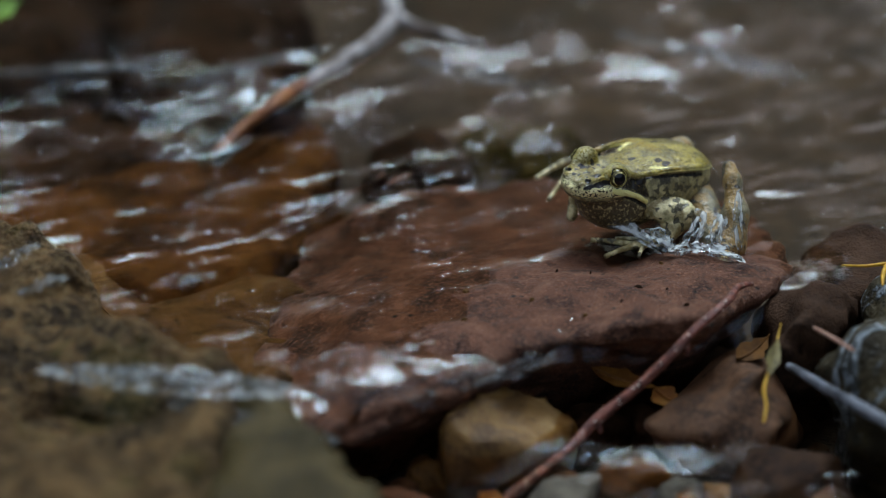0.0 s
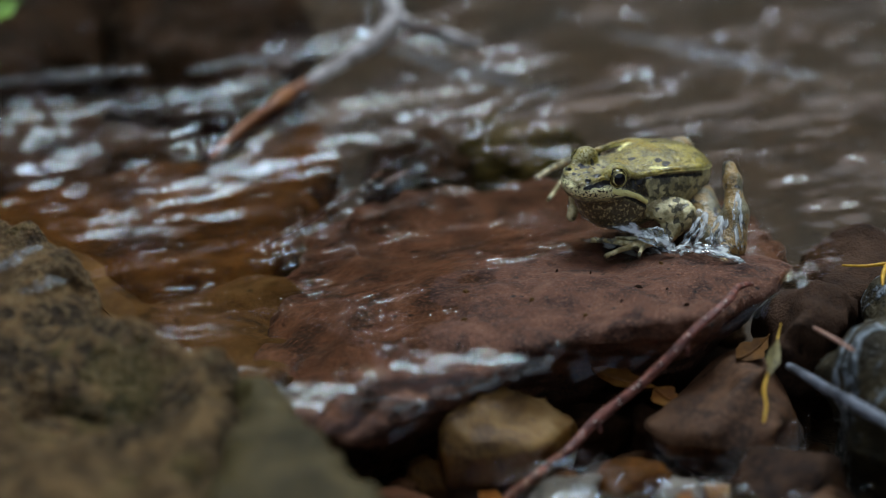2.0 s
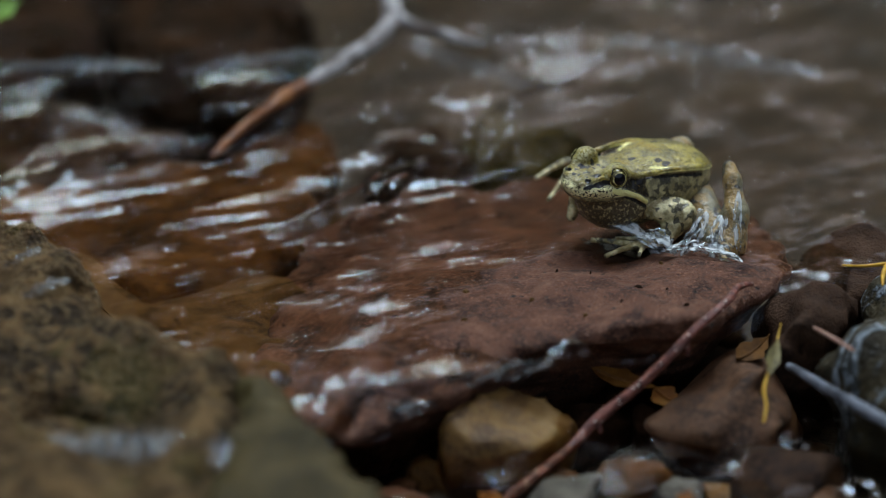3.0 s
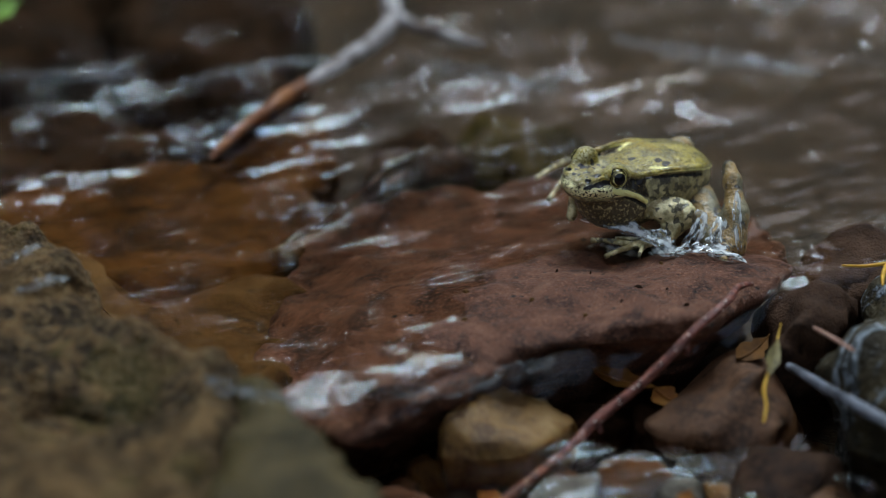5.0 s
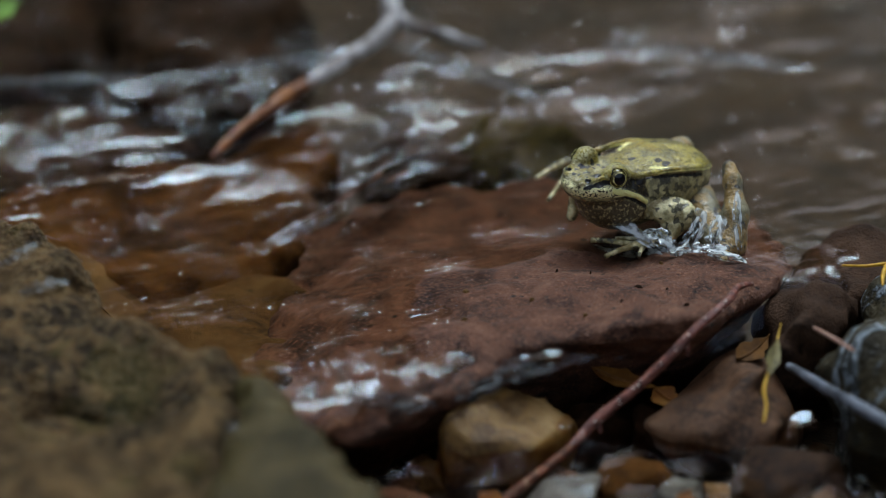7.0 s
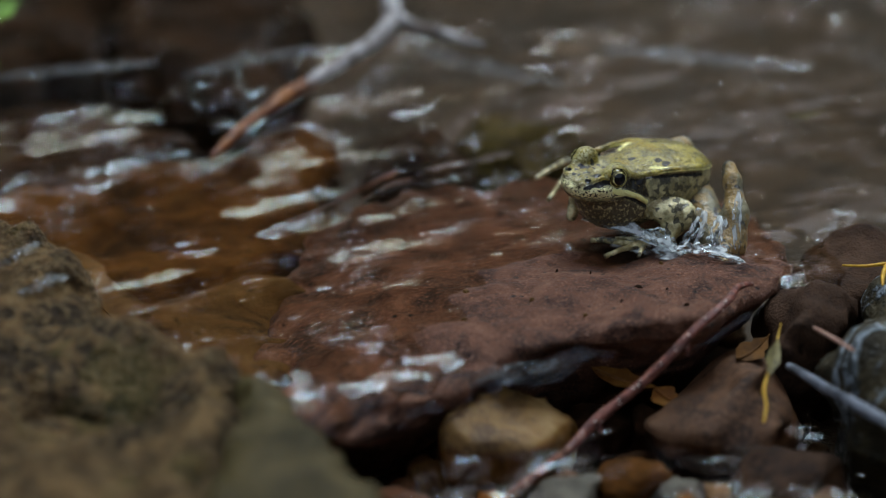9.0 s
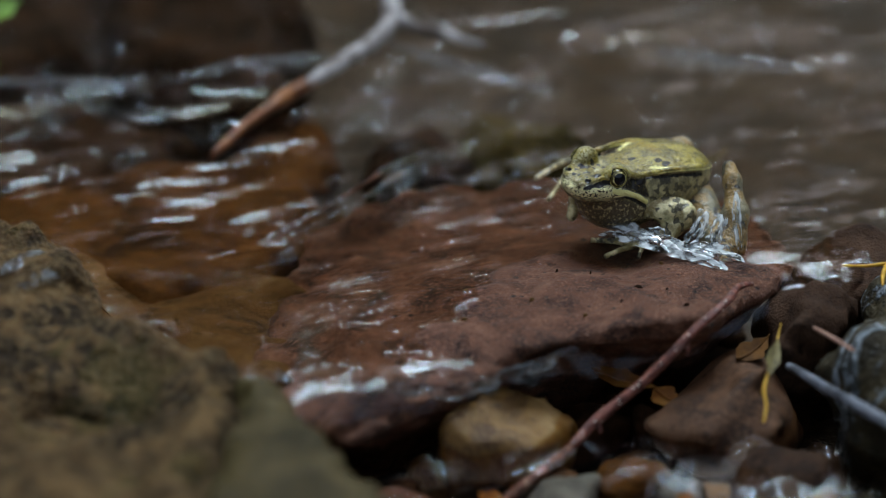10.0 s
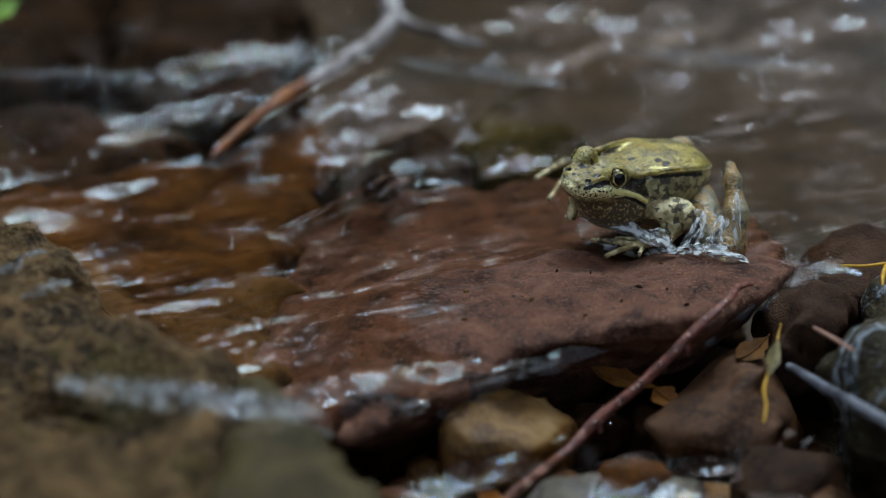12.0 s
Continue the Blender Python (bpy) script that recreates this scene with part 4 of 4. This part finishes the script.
def paint_body(me, v):
    """Where the markings lie: dark mask and lines, pale stripes, back, throat, speckled lip, spots."""
    g = (v[:, 0], np.abs(v[:, 1]), v[:, 2])
    soft = lambda d, w: np.clip(0.5 - d / w, 0, 1)
    flat = (g[0], 0 * g[1], g[2])
    side = lambda pts: [(p[0], 0, p[2]) for p in pts]
    fx = [p[0] for p in FOLD][::-1]
    zf, yf = np.interp(g[0], fx, [p[2] for p in FOLD][::-1]), np.interp(g[0], fx, [p[1] for p in FOLD][::-1])
    back = np.clip((g[2] - zf + 0.9) / 0.9, 0, 1) * np.clip((yf - g[1] + 1.9) / 1.0, 0, 1)
    head_top = np.clip((g[0] - 13) / 2, 0, 1) * np.clip((g[2] - 22.9) / 0.7, 0, 1)
    back = np.maximum(back, head_top)
    lateral = np.clip((g[1] - 5.5) / 2, 0, 1)
    fine = 0.22 * fractal(g[0], g[1], g[2], 0.9, 2, 71)
    # the line below the fold, the stripe from eye to nostril, the mask behind the eye
    dark = lateral * soft(along(flat, side(FOLD[1:6]), 0.75, 0.45, (0, 0, -1.75)) + fine, 0.5)
    dark = np.maximum(dark, np.clip((g[1] - 2) / 1, 0, 1) * soft(along(flat, side(CANTHUS), 0.35, 0.75, (0, 0, -0.9)) + fine, 0.4))
    mask = polygon_distance([(16.5, 25.0), (10.0, 22.0), (7.2, 19.0), (5.8, 15.0), (8.4, 15.8), (13.6, 19.1), (17.5, 20.9), (20.0, 22.2)], g[0], g[2])
    mask = lateral * np.clip((18 - g[0]) / 1, 0, 1) * soft(mask + fine, 0.5)
    # shade of the mouth crease and the nostril pit, put into the colour
    dark = np.maximum(dark, 0.9 * lateral * np.clip((20 - g[0]) / 5, 0, 1) * soft(along(flat, side(JAW), 0.35, 0.6, (0, 0, -1.7)), 0.7))
    dark = np.maximum(dark, soft(np.sqrt((g[0] - 26.6) ** 2 + (g[1] - 4.5) ** 2 + (g[2] - 23.4) ** 2) - 1.0, 0.5))
    light = 1.25 * lateral * np.clip((22 - g[0]) / 3, 0, 1) * soft(along(flat, side(JAW), 1.0, 0.75) + fine, 0.5)
    light = np.maximum(light, 0.62 * lateral * np.clip((9 - g[0]) / 6, 0, 1) * soft(along(flat, side(FOLD[1:]), 0.45), 0.8))
    throat = np.clip((np.interp(g[0], [4, 8, 15, 21], [12.5, 13.5, 17.0, 17.6]) - g[2]) / 1.5, 0, 1) * np.clip((g[0] + 4) / 6, 0, 1)
    lip = np.clip((g[0] - 15) / 3, 0, 1) * np.clip((22.6 - g[2]) / 0.8, 0, 1) * np.clip((g[2] - 17.4) / 0.6, 0, 1)
    # black dots on the snout, loose spots on the back
    rs = np.random.RandomState(5)
    dots = np.zeros(len(v))
    for k in range(16):
        c, r = (rs.uniform(15.5, 27), rs.uniform(-3.6, 3.4)), rs.uniform(0.35, 0.75)
        dots = np.maximum(dots, soft(np.hypot((v[:, 0] - c[0]) * 0.8, v[:, 1] - c[1]) - r + fine, 0.35) * (v[:, 2] > 21))
    for k in range(17):
        c, r = (rs.uniform(-24, 9), rs.uniform(-9.5, 9.5)), rs.uniform(0.4, 1.1)
        dots = np.maximum(dots, 0.75 * soft(np.hypot((v[:, 0] - c[0]) * 0.6, v[:, 1] - c[1]) - r + 2 * fine, 0.6) * (v[:, 2] > 17))
    ring = np.sqrt((g[0] - EYE_AT[0]) ** 2 + (g[1] - EYE_AT[1]) ** 2 + (g[2] - EYE_AT[2]) ** 2)
    dark = np.maximum(dark, 0.8 * np.clip(1 - np.abs(ring - EYE_R - 0.1) / 0.6, 0, 1))
    lid = np.clip(1 - np.abs(ring - EYE_R - 1.3) / 0.7, 0, 1) * (g[2] > 22.5)
    for name, cols in (("paint", (dark, light, back)), ("paint_more", (throat, lip, dots)), ("paint_mask", (mask, lid, dots))):
        a = me.color_attributes.new(name, "FLOAT_COLOR", "POINT")
        a.data.foreach_set("color", np.stack([*cols, np.ones(len(v))], 1).astype(np.float32).ravel())


def eye_cap(name, r, a0, a1, material, rings=10, sides=32, bulge=0.0):
    """A band of a sphere round +z, from polar angle a0 to a1 degrees."""
    a = np.radians(np.linspace(a0, a1, rings))
    b = np.linspace(0, 2 * np.pi, sides, endpoint=False)
    A, B = np.meshgrid(a, b, indexing="ij")
    R = r * (1 + bulge * np.cos(A) ** 4)
    v = np.stack([R * np.sin(A) * np.cos(B), R * np.sin(A) * np.sin(B), R * np.cos(A)], -1).reshape(-1, 3)
    i, j = np.meshgrid(np.arange(rings - 1), np.arange(sides), indexing="ij")
    q = np.stack([i * sides + j, (i + 1) * sides + j, (i + 1) * sides + (j + 1) % sides, i * sides + (j + 1) % sides], -1).reshape(-1, 4)
    return mesh_of(name, v / 1000, q, material)


def build_frog():
    base = new("frog")
    base.matrix_world = pose(0.0642, 0.0226, 0.001, -5, 0, 219.8) @ Matrix.Scale(1.03, 4)
    tagged(base, "olive and gold spotted frog sitting on the wet rock", "frog")
    skin_back, skin_limb, skin_pale = frog_skin("frog_skin"), frog_skin("frog_limb_skin", False), frog_skin("frog_thigh_skin", False, True)
    me, v = field_mesh("body", body_field, (-38, -20, 0), (38, 20, 34), 0.42, skin_back)
    paint_body(me, v)
    part("body", me, base, "olive back with gold folds and dark mask")

    # eyes
    n = Nodes("frog_iris")
    ring = n.noise(900, 3.0)
    iris = n.done(n.mix(n.ramp(ring, 0.38, 0.6), (0.12, 0.085, 0.02), (0.98, 0.84, 0.36)), 0.25, 0.2, 0.5, 0.3)
    n = Nodes("frog_pupil")
    pupil = n.done(n.mix(n.noise(300), (0.004, 0.004, 0.005), (0.008, 0.008, 0.009)), 0.06, 0.0, 0.3, 0.25)
    n = Nodes("frog_eyeball")
    globe = n.done(n.mix(n.ramp(n.noise(700), 0.4, 0.6), (0.02, 0.016, 0.008), (0.16, 0.12, 0.03)), 0.2, 0.0, 0.4, 0.2)
    gold = plain("eye_rim", (0.55, 0.42, 0.10), (0.75, 0.62, 0.22), 500, 0.35)
    for side in (1, -1):
        eye = part("eye", eye_cap("eye", EYE_R, 44, 180, globe, 14), base, "dark eye with a gold iris")
        out = Vector((0.34, 0.90 * side, 0.24))
        eye.matrix_basis = Matrix.Translation((EYE_AT[0] / 1000, side * EYE_AT[1] / 1000, EYE_AT[2] / 1000)) @ out.to_track_quat("Z", "Y").to_matrix().to_4x4()
        part("pupil", eye_cap("pupil", EYE_R + 0.03, 0, 36, pupil), eye, "round black pupil")
        part("iris", eye_cap("iris", EYE_R + 0.02, 35, 45, iris), eye, "bright gold iris")
        rim = tube("eyelid", [(0.00325 * math.sin(radians(66)) * math.cos(a), 0.00325 * math.sin(radians(66)) * math.sin(a), 0.00325 * math.cos(radians(66))) for a in np.linspace(0, 2 * math.pi, 17)],
                   [0.00015] * 17, gold, 8, 0.2)
        part("eyelid", rim, eye, "thin gold eyelid rim")

    # limbs: name, joints with radii in millimetres, skin
    def limb(name, rods, material, label, pads=(), k=2.0):
        pts = np.array([p for r in rods for p in (r[0], r[1])] + [p[0] for p in pads], float)
        big = max([max(r[2], r[3]) for r in rods] + [max(p[1]) for p in pads]) + 1.5
        low, high = pts.min(0) - big, pts.max(0) + big

        def field(g):
            f = None
            for a, b, ra, rb in rods:
                d = rod(g, a, b, ra, rb)
                f = d if f is None else smin(f, d, k)
            for c, r in pads:
                f = smin(f, ball(g, c, r), k)
            return f + 0.18 * fractal(g[0], g[1], g[2], 0.5, 2, 4)
        me, _ = field_mesh(name, field, tuple(low), tuple(high), 0.5, material)
        return part(name, me, base, label)

    def toes(parent, rods, material):
        for a, b, r in rods:
            m = [(x + y) / 2 for x, y in zip(a, b)]
            m[2] += 0.6
            me = tube("toe", [tuple(c / 1000 for c in p) for p in (a, m, b)], [r / 1000, r * 0.8 / 1000, r * 0.75 / 1000], material, 10, 0.15)
            part("toe", me, parent, "slender pale toe")

    arm = limb("front_leg", [((4, 10.5, 10.5), (-4.5, 18.0, 8.6), 4.4, 4.3), ((-4.5, 18.0, 7.6), (3.5, 19.0, 2.4), 4.4, 2.8), ((5.5, 18.5, 2.2), (15, 15.8, 1.3), 2.0, 1.5)],
               skin_limb, "stout mottled front leg", [((-0.5, 15.0, 10.0), (6.5, 4.4, 3.5))])
    toes(arm, [((14, 15.5, 1.2), (22.5, 4.5, 0.7), 1.15), ((14, 16.2, 1.2), (26, 15, 0.5), 1.15), ((12, 18, 1.2), (17, 21, 0.3), 0.9), ((9, 16, 1.2), (15, 8, 0.6), 0.9)], skin_limb)
    limb("front_leg", [((6, -10, 12), (13, -13, 7), 3.6, 2.6), ((13, -13, 7), (17, -11, 1), 2.4, 1.7)], skin_limb, "front leg half hidden behind the chest")
    leg = limb("hind_leg", [((-19, 10, 6.0), (-12, 28, 1.0), 6.6, 5.2), ((-13.5, 33, 1), (-18, 29, 9), 5.0, 4.0),
                            ((-18, 29, 9), (-22.5, 22, 17), 3.8, 2.5), ((-22.5, 22, 17), (-24.0, 18.5, 20.3), 2.6, 2.2), ((-9, 34, 1.5), (0, 42, 1), 2.0, 1.4)],
               skin_pale, "pale wet hind leg with orange patches", k=3.0)
    toes(leg, [((0, 42, 1), (7, 49, 0.5), 1.2), ((0, 42, 1), (9, 44, 0.3), 1.0)], skin_pale)
    leg = limb("hind_leg", [((-18, -9, 12), (-28, -7, 15.5), 5.5, 4.0), ((-24, -14, 6), (-14, -38, 2), 4.5, 2.0), ((-14, -38, 2), (-8, -41, 1), 1.9, 1.5)], skin_pale, "far hind leg with long pale toes")
    toes(leg, [((-9, -42, 1.0), (8.0, -38.5, 0.5), 1.1), ((-6, -36, 1.0), (15, -24.5, 0.5), 1.1)], skin_limb)


build_frog()


# ---- water that laps at the frog and over the rocks ----
def wavelet(name, length, width, height, bow, label, seed, m, ridges=3, material=None):
    """A lens of water with ridges along it, bowed in plan; its rim lies below its base."""
    n, k = 70, 26
    s, w = np.linspace(-1, 1, n), np.linspace(-1, 1, k)
    S, W = np.meshgrid(s, w, indexing="ij")
    env = np.clip(1 - S ** 2, 0, 1) ** 0.7 * np.clip(1 - W ** 2, 0, 1)
    wig = 0.45 * grain(S * 2.5, W, 0 * S, 1.0, seed) + 0.10 * grain(S * 7, W * 2, 0 * S, 1.0, seed + 4)
    z = height * env * (0.75 + 0.35 * np.cos(ridges * np.pi * (W + wig)) + 0.28 * grain(S * 4, W * 5, 0 * S, 1.0, seed + 2)) - height * 0.35
    x = S * length / 2
    y = W * width / 2 * (0.5 + 0.5 * np.sqrt(np.clip(1 - S ** 2, 0, 1))) * (1 + 0.25 * grain(S * 5, 0 * S, 0 * S, 1.0, seed + 6)) + bow * length * S ** 2
    i, j = np.meshgrid(np.arange(n - 1), np.arange(k - 1), indexing="ij")
    q = np.stack([i * k + j, (i + 1) * k + j, (i + 1) * k + j + 1, i * k + j + 1], -1).reshape(-1, 4)
    ob = new(name, mesh_of(name, np.stack([x, y, z], -1).reshape(-1, 3), q, material or WATER_CLOSE))
    ob.matrix_world = m
    return tagged(ob, label, "water", "wavelets")


LAPS = []      # object, rest pose, drift (x, y, z in metres), period, phase


def lap(length, width, height, bow, m, drift, period, phase, seed, label, ridges=3, material=None):
    ob = wavelet("wavelet", length, width, height, bow, label, seed, m, ridges, material)
    LAPS.append((ob, m, drift, period, phase))


def facing(a, b, normal):
    """A pose midway from a to b (millimetres), with x towards b and z along normal."""
    a, b, z = Vector(a) / 1000, Vector(b) / 1000, Vector(normal)
    x = (b - a).normalized()
    y = z.cross(x).normalized()
    z = x.cross(y)
    m = Matrix((x, y, z)).transposed().to_4x4()
    m.translation = (a + b) / 2
    return m


ON_ROCK = "thin glassy swash of water on the brown rock"
lap(0.050, 0.007, 0.0040, 0.10, pose(-0.058, -0.120, 0.0115, -18, 8, -18), (0.006, -0.024, -0.008), 0.87, 2.2, 5, ON_ROCK, 2, CREST_WATER)
lap(0.024, 0.006, 0.0035, 0.10, pose(-0.131, -0.050, 0.0220, -24, 0, 60), (0.002, -0.004, -0.001), 1.9, 1.0, 9, ON_ROCK, 3, CREST_WATER)
lap(0.020, 0.005, 0.0030, 0.10, pose(-0.122, -0.066, 0.0200, -24, 0, 40), (0.002, -0.004, -0.001), 1.3, 2.0, 10, ON_ROCK, 3, CREST_WATER)
STANDING = "standing ripple of clear water behind the red rock"
lap(0.105, 0.014, 0.0052, 0.03, facing((-54, 10, 0.5), (6, 88, 0.5), (0, 0, 1)), (-0.004, -0.004, 0.0016), 1.37, 0.6, 41, STANDING, 3, WATER)
lap(0.085, 0.014, 0.0050, -0.03, facing((0, 84, 0.5), (64, 182, 0.5), (0, 0, 1)), (-0.004, -0.004, 0.0016), 1.11, 2.6, 43, STANDING, 3, WATER)
lap(0.080, 0.0090, 0.0032, 0.03, facing((-24, 199, 0.5), (52, 145, 0.5), (0, 0, 1)), (-0.003, -0.008, 0.0016), 1.23, 4.6, 45, "standing ripple of clear water below the branch", 3, CREST_WATER)
lap(0.090, 0.0120, 0.0035, 0.03, facing((70, 205, 0.5), (150, 165, 0.5), (0, 0, 1)), (-0.006, -0.004, 0.0016), 0.93, 5.6, 47, "standing ripple of clear water in the riffle", 3, CREST_WATER)
lap(0.080, 0.0060, 0.0031, 0.04, facing((-190, 164, 0.5), (-115, 176, 0.5), (0, 0, 1)), (-0.004, -0.016, 0.0016), 1.57, 1.1, 49, "standing ripple of clear water over the dark rock", 2, CREST_WATER)
lap(0.070, 0.0045, 0.0029, -0.04, facing((-101, 166, 0.5), (-42, 195, 0.5), (0, 0, 1)), (-0.004, -0.010, 0.0016), 1.19, 3.1, 51, "standing ripple of clear water over the dark rock", 2, CREST_WATER)
AT_RIM = "trickle of clear water over the red rock's rim"
lap(0.026, 0.0070, 0.0034, 0.05, facing((-24, -82, -9), (-6, -86, -8), (0, -0.45, 0.9)), (-0.003, -0.006, -0.002), 0.83, 0.3, 31, AT_RIM, 3, CREST_WATER)
lap(0.022, 0.0060, 0.0034, 0.05, facing((2, -80, -7), (18, -76, -6), (0, -0.5, 0.85)), (-0.003, -0.005, -0.002), 0.61, 1.3, 33, AT_RIM, 3, CREST_WATER)
lap(0.020, 0.0060, 0.0030, 0.05, facing((20, -72, -5), (34, -68, -4), (0, -0.5, 0.85)), (-0.002, -0.004, -0.002), 0.97, 2.6, 35, AT_RIM, 3, CREST_WATER)
lap(0.020, 0.0070, 0.0030, 0.05, facing((-30, -70, -9), (-14, -66, -8), (0, -0.35, 0.9)), (-0.004, -0.006, -0.002), 0.73, 3.6, 37, AT_RIM, 3, CREST_WATER)
AT_FROG = "glassy curl of water running round the frog"
lap(0.028, 0.0050, 0.0040, -0.08, pose(0.0595, 0.0060, 0.0052, -20, 14, -24), (0.0012, -0.0012, 0.0004), 0.71, 0.4, 11, AT_FROG, 1)
lap(0.015, 0.0060, 0.0050, 0.10, pose(0.0710, -0.0010, 0.0040, -24, 16, -38), (0.0010, -0.0015, 0.0005), 0.53, 1.4, 13, AT_FROG, 2)
lap(0.026, 0.0070, 0.0045, 0.15, pose(0.0860, -0.0100, 0.0040, -34, 6, -14), (0.0012, -0.0020, 0.0004), 0.63, 2.1, 15, AT_FROG)
DRAPE = "film of water draped over the frog's hind leg"
lap(0.018, 0.0060, 0.0015, 0.08, facing((80, -8, 2), (86, 0, 12), (-0.1, -0.85, 0.5)), (0.0004, -0.0005, 0.0006), 0.47, 0.4, 25, DRAPE, 2)
lap(0.017, 0.0060, 0.0015, -0.05, facing((88, -11, 2), (91, -3, 12), (0.1, -0.9, 0.4)), (0.0004, -0.0006, 0.0006), 0.59, 1.9, 27, DRAPE, 2)
lap(0.020, 0.0036, 0.0013, -0.05, facing((97, -7, 3), (97, 3, 20), (0.5, -0.8, 0.3)), (0.0003, -0.0005, 0.0006), 0.51, 2.9, 29, DRAPE, 2)
SWASH = wavelet("wavelet", 0.076, 0.011, 0.0052, 0.09, ON_ROCK, 3, pose(-0.078, -0.100, 0.004, -10, 3, -3), 3, SWASH_WATER)
SPLASH = wavelet("wavelet", 0.046, 0.011, 0.0046, -0.05, "splash of clear water running over the frog's foot", 23, pose(0.072, 0.004, -0.004, -16, 0, -30), 4)
LEAF_AFLOAT = leaf("floating_leaf", 0.017, 0.0022, SHRED, "thin olive leaf sliver adrift in the riffle", pose(0.125, 0.14, 0.0), 0.3, 0.1, 21)


# ---- motion ----
def motions():
    rows_a, rows_b, rows_c = [], [], []
    for k in range(49):
        t = k * 0.25
        d = 0.165 * t + 0.006 * math.sin(2.3 * t) + 0.003 * math.sin(6.1 * t)
        p = LIP + FLOW * d
        rows_a.append((t, pose(p.x, p.y, -0.0025 + 0.0006 * math.sin(3.9 * t + 1), 0, 0, 0)))
        d = 0.085 * t + 0.006 * math.sin(3.1 * t + 2)
        p = LIP + FLOW * d
        rows_b.append((t, pose(p.x, p.y, -0.0033 + 0.0008 * math.sin(5.1 * t), 0, 0, 0)))
        d = 0.055 * t + 0.004 * math.sin(2.7 * t + 1)
        p = LIP + FLOW * d
        rows_c.append((t, pose(p.x, p.y, -0.0255 + 0.0007 * math.sin(4.3 * t + 2), 0, 0, 0)))
    walk(RIFFLE, rows_a)
    walk(SWELL, rows_b)
    walk(POOL, rows_c)
    for ob, m, drift, period, phase in LAPS:
        rows = []
        for k in range(121):
            t = k * 0.1
            a = 2 * math.pi * t / period + phase
            s = 0.5 - 0.5 * math.cos(a) + 0.18 * math.sin(1.7 * a + 1)
            sink = min(0.0, math.sin(a)) * abs(drift[2])
            rows.append((t, Matrix.Translation((drift[0] * s, drift[1] * s, drift[2] * s * 0.4 + sink)) @ m
                         @ pose(0, 0, 0, 5 * math.sin(1.3 * a), 4 * math.sin(0.9 * a + 2), 3 * math.sin(0.6 * a))))
        walk(ob, rows)
    # pulses of water run down over the brown rock, and drain back below its skin
    rows, pulses = [], (0.0, 1.25, 2.45, 2.85, 3.7, 4.45, 5.5, 6.05, 6.58, 7.5, 8.3, 9.5, 10.4, 11.38, 11.95)
    for k in range(241):
        t = k * 0.05
        c = min(pulses, key=lambda p: abs(t - p))
        u = max(-1.0, min(1.0, (t - c) / 0.2))
        up = max(0.0, 1 - u * u) ** 0.5 if abs(u) < 1 else 0.0
        x = -0.078 + 0.012 * math.sin(5.3 * c)
        rows.append((t, pose(x, -0.124 - 0.034 * u, 0.0165 - 0.022 * (1 - up), -10, 4, -3 + 6 * math.sin(3.1 * c))))
    walk(SWASH, rows)
    # the splash over the foot comes in surges
    rows = []
    for k in range(121):
        t = k * 0.1
        s = sum(math.exp(-((t - c) / 0.11) ** 2) for c in (2.45, 4.85, 6.1, 8.0, 9.1, 10.0, 10.4, 11.45))
        rows.append((t, pose(0.070 + 0.004 * s, 0.006 - 0.012 * s, -0.0045 + 0.0085 * min(s, 1.0), -16 + 3 * math.sin(9 * t), 4 * math.sin(7 * t), -30)))
    walk(SPLASH, rows)
    # a leaf drifts down the riffle, dallies beside the frog and is lost behind it
    walk(LEAF_AFLOAT, [(0.0, pose(0.52, 0.42, -0.03)), (7.6, pose(0.34, 0.30, -0.012, 0, 0, 20)), (8.4, pose(0.20, 0.19, -0.001, 10, 10, 40)), (8.8, pose(0.135, 0.120, 0.002, 20, 0, 30)),
                       (9.0, pose(0.136, 0.114, 0.002, 20, 5, 35)), (9.3, pose(0.1225, 0.140, 0.002, 30, 0, 100)), (9.4, pose(0.129, 0.133, 0.003, 30, 10, 115)),
                       (9.6, pose(0.121, 0.146, 0.003, 40, 0, 82)), (9.9, pose(0.106, 0.110, -0.004, 20, 0, 60)), (10.3, pose(0.092, 0.075, -0.012, 0, 0, 40)), (12.0, pose(0.090, 0.070, -0.014, 0, 0, 36))])


motions()
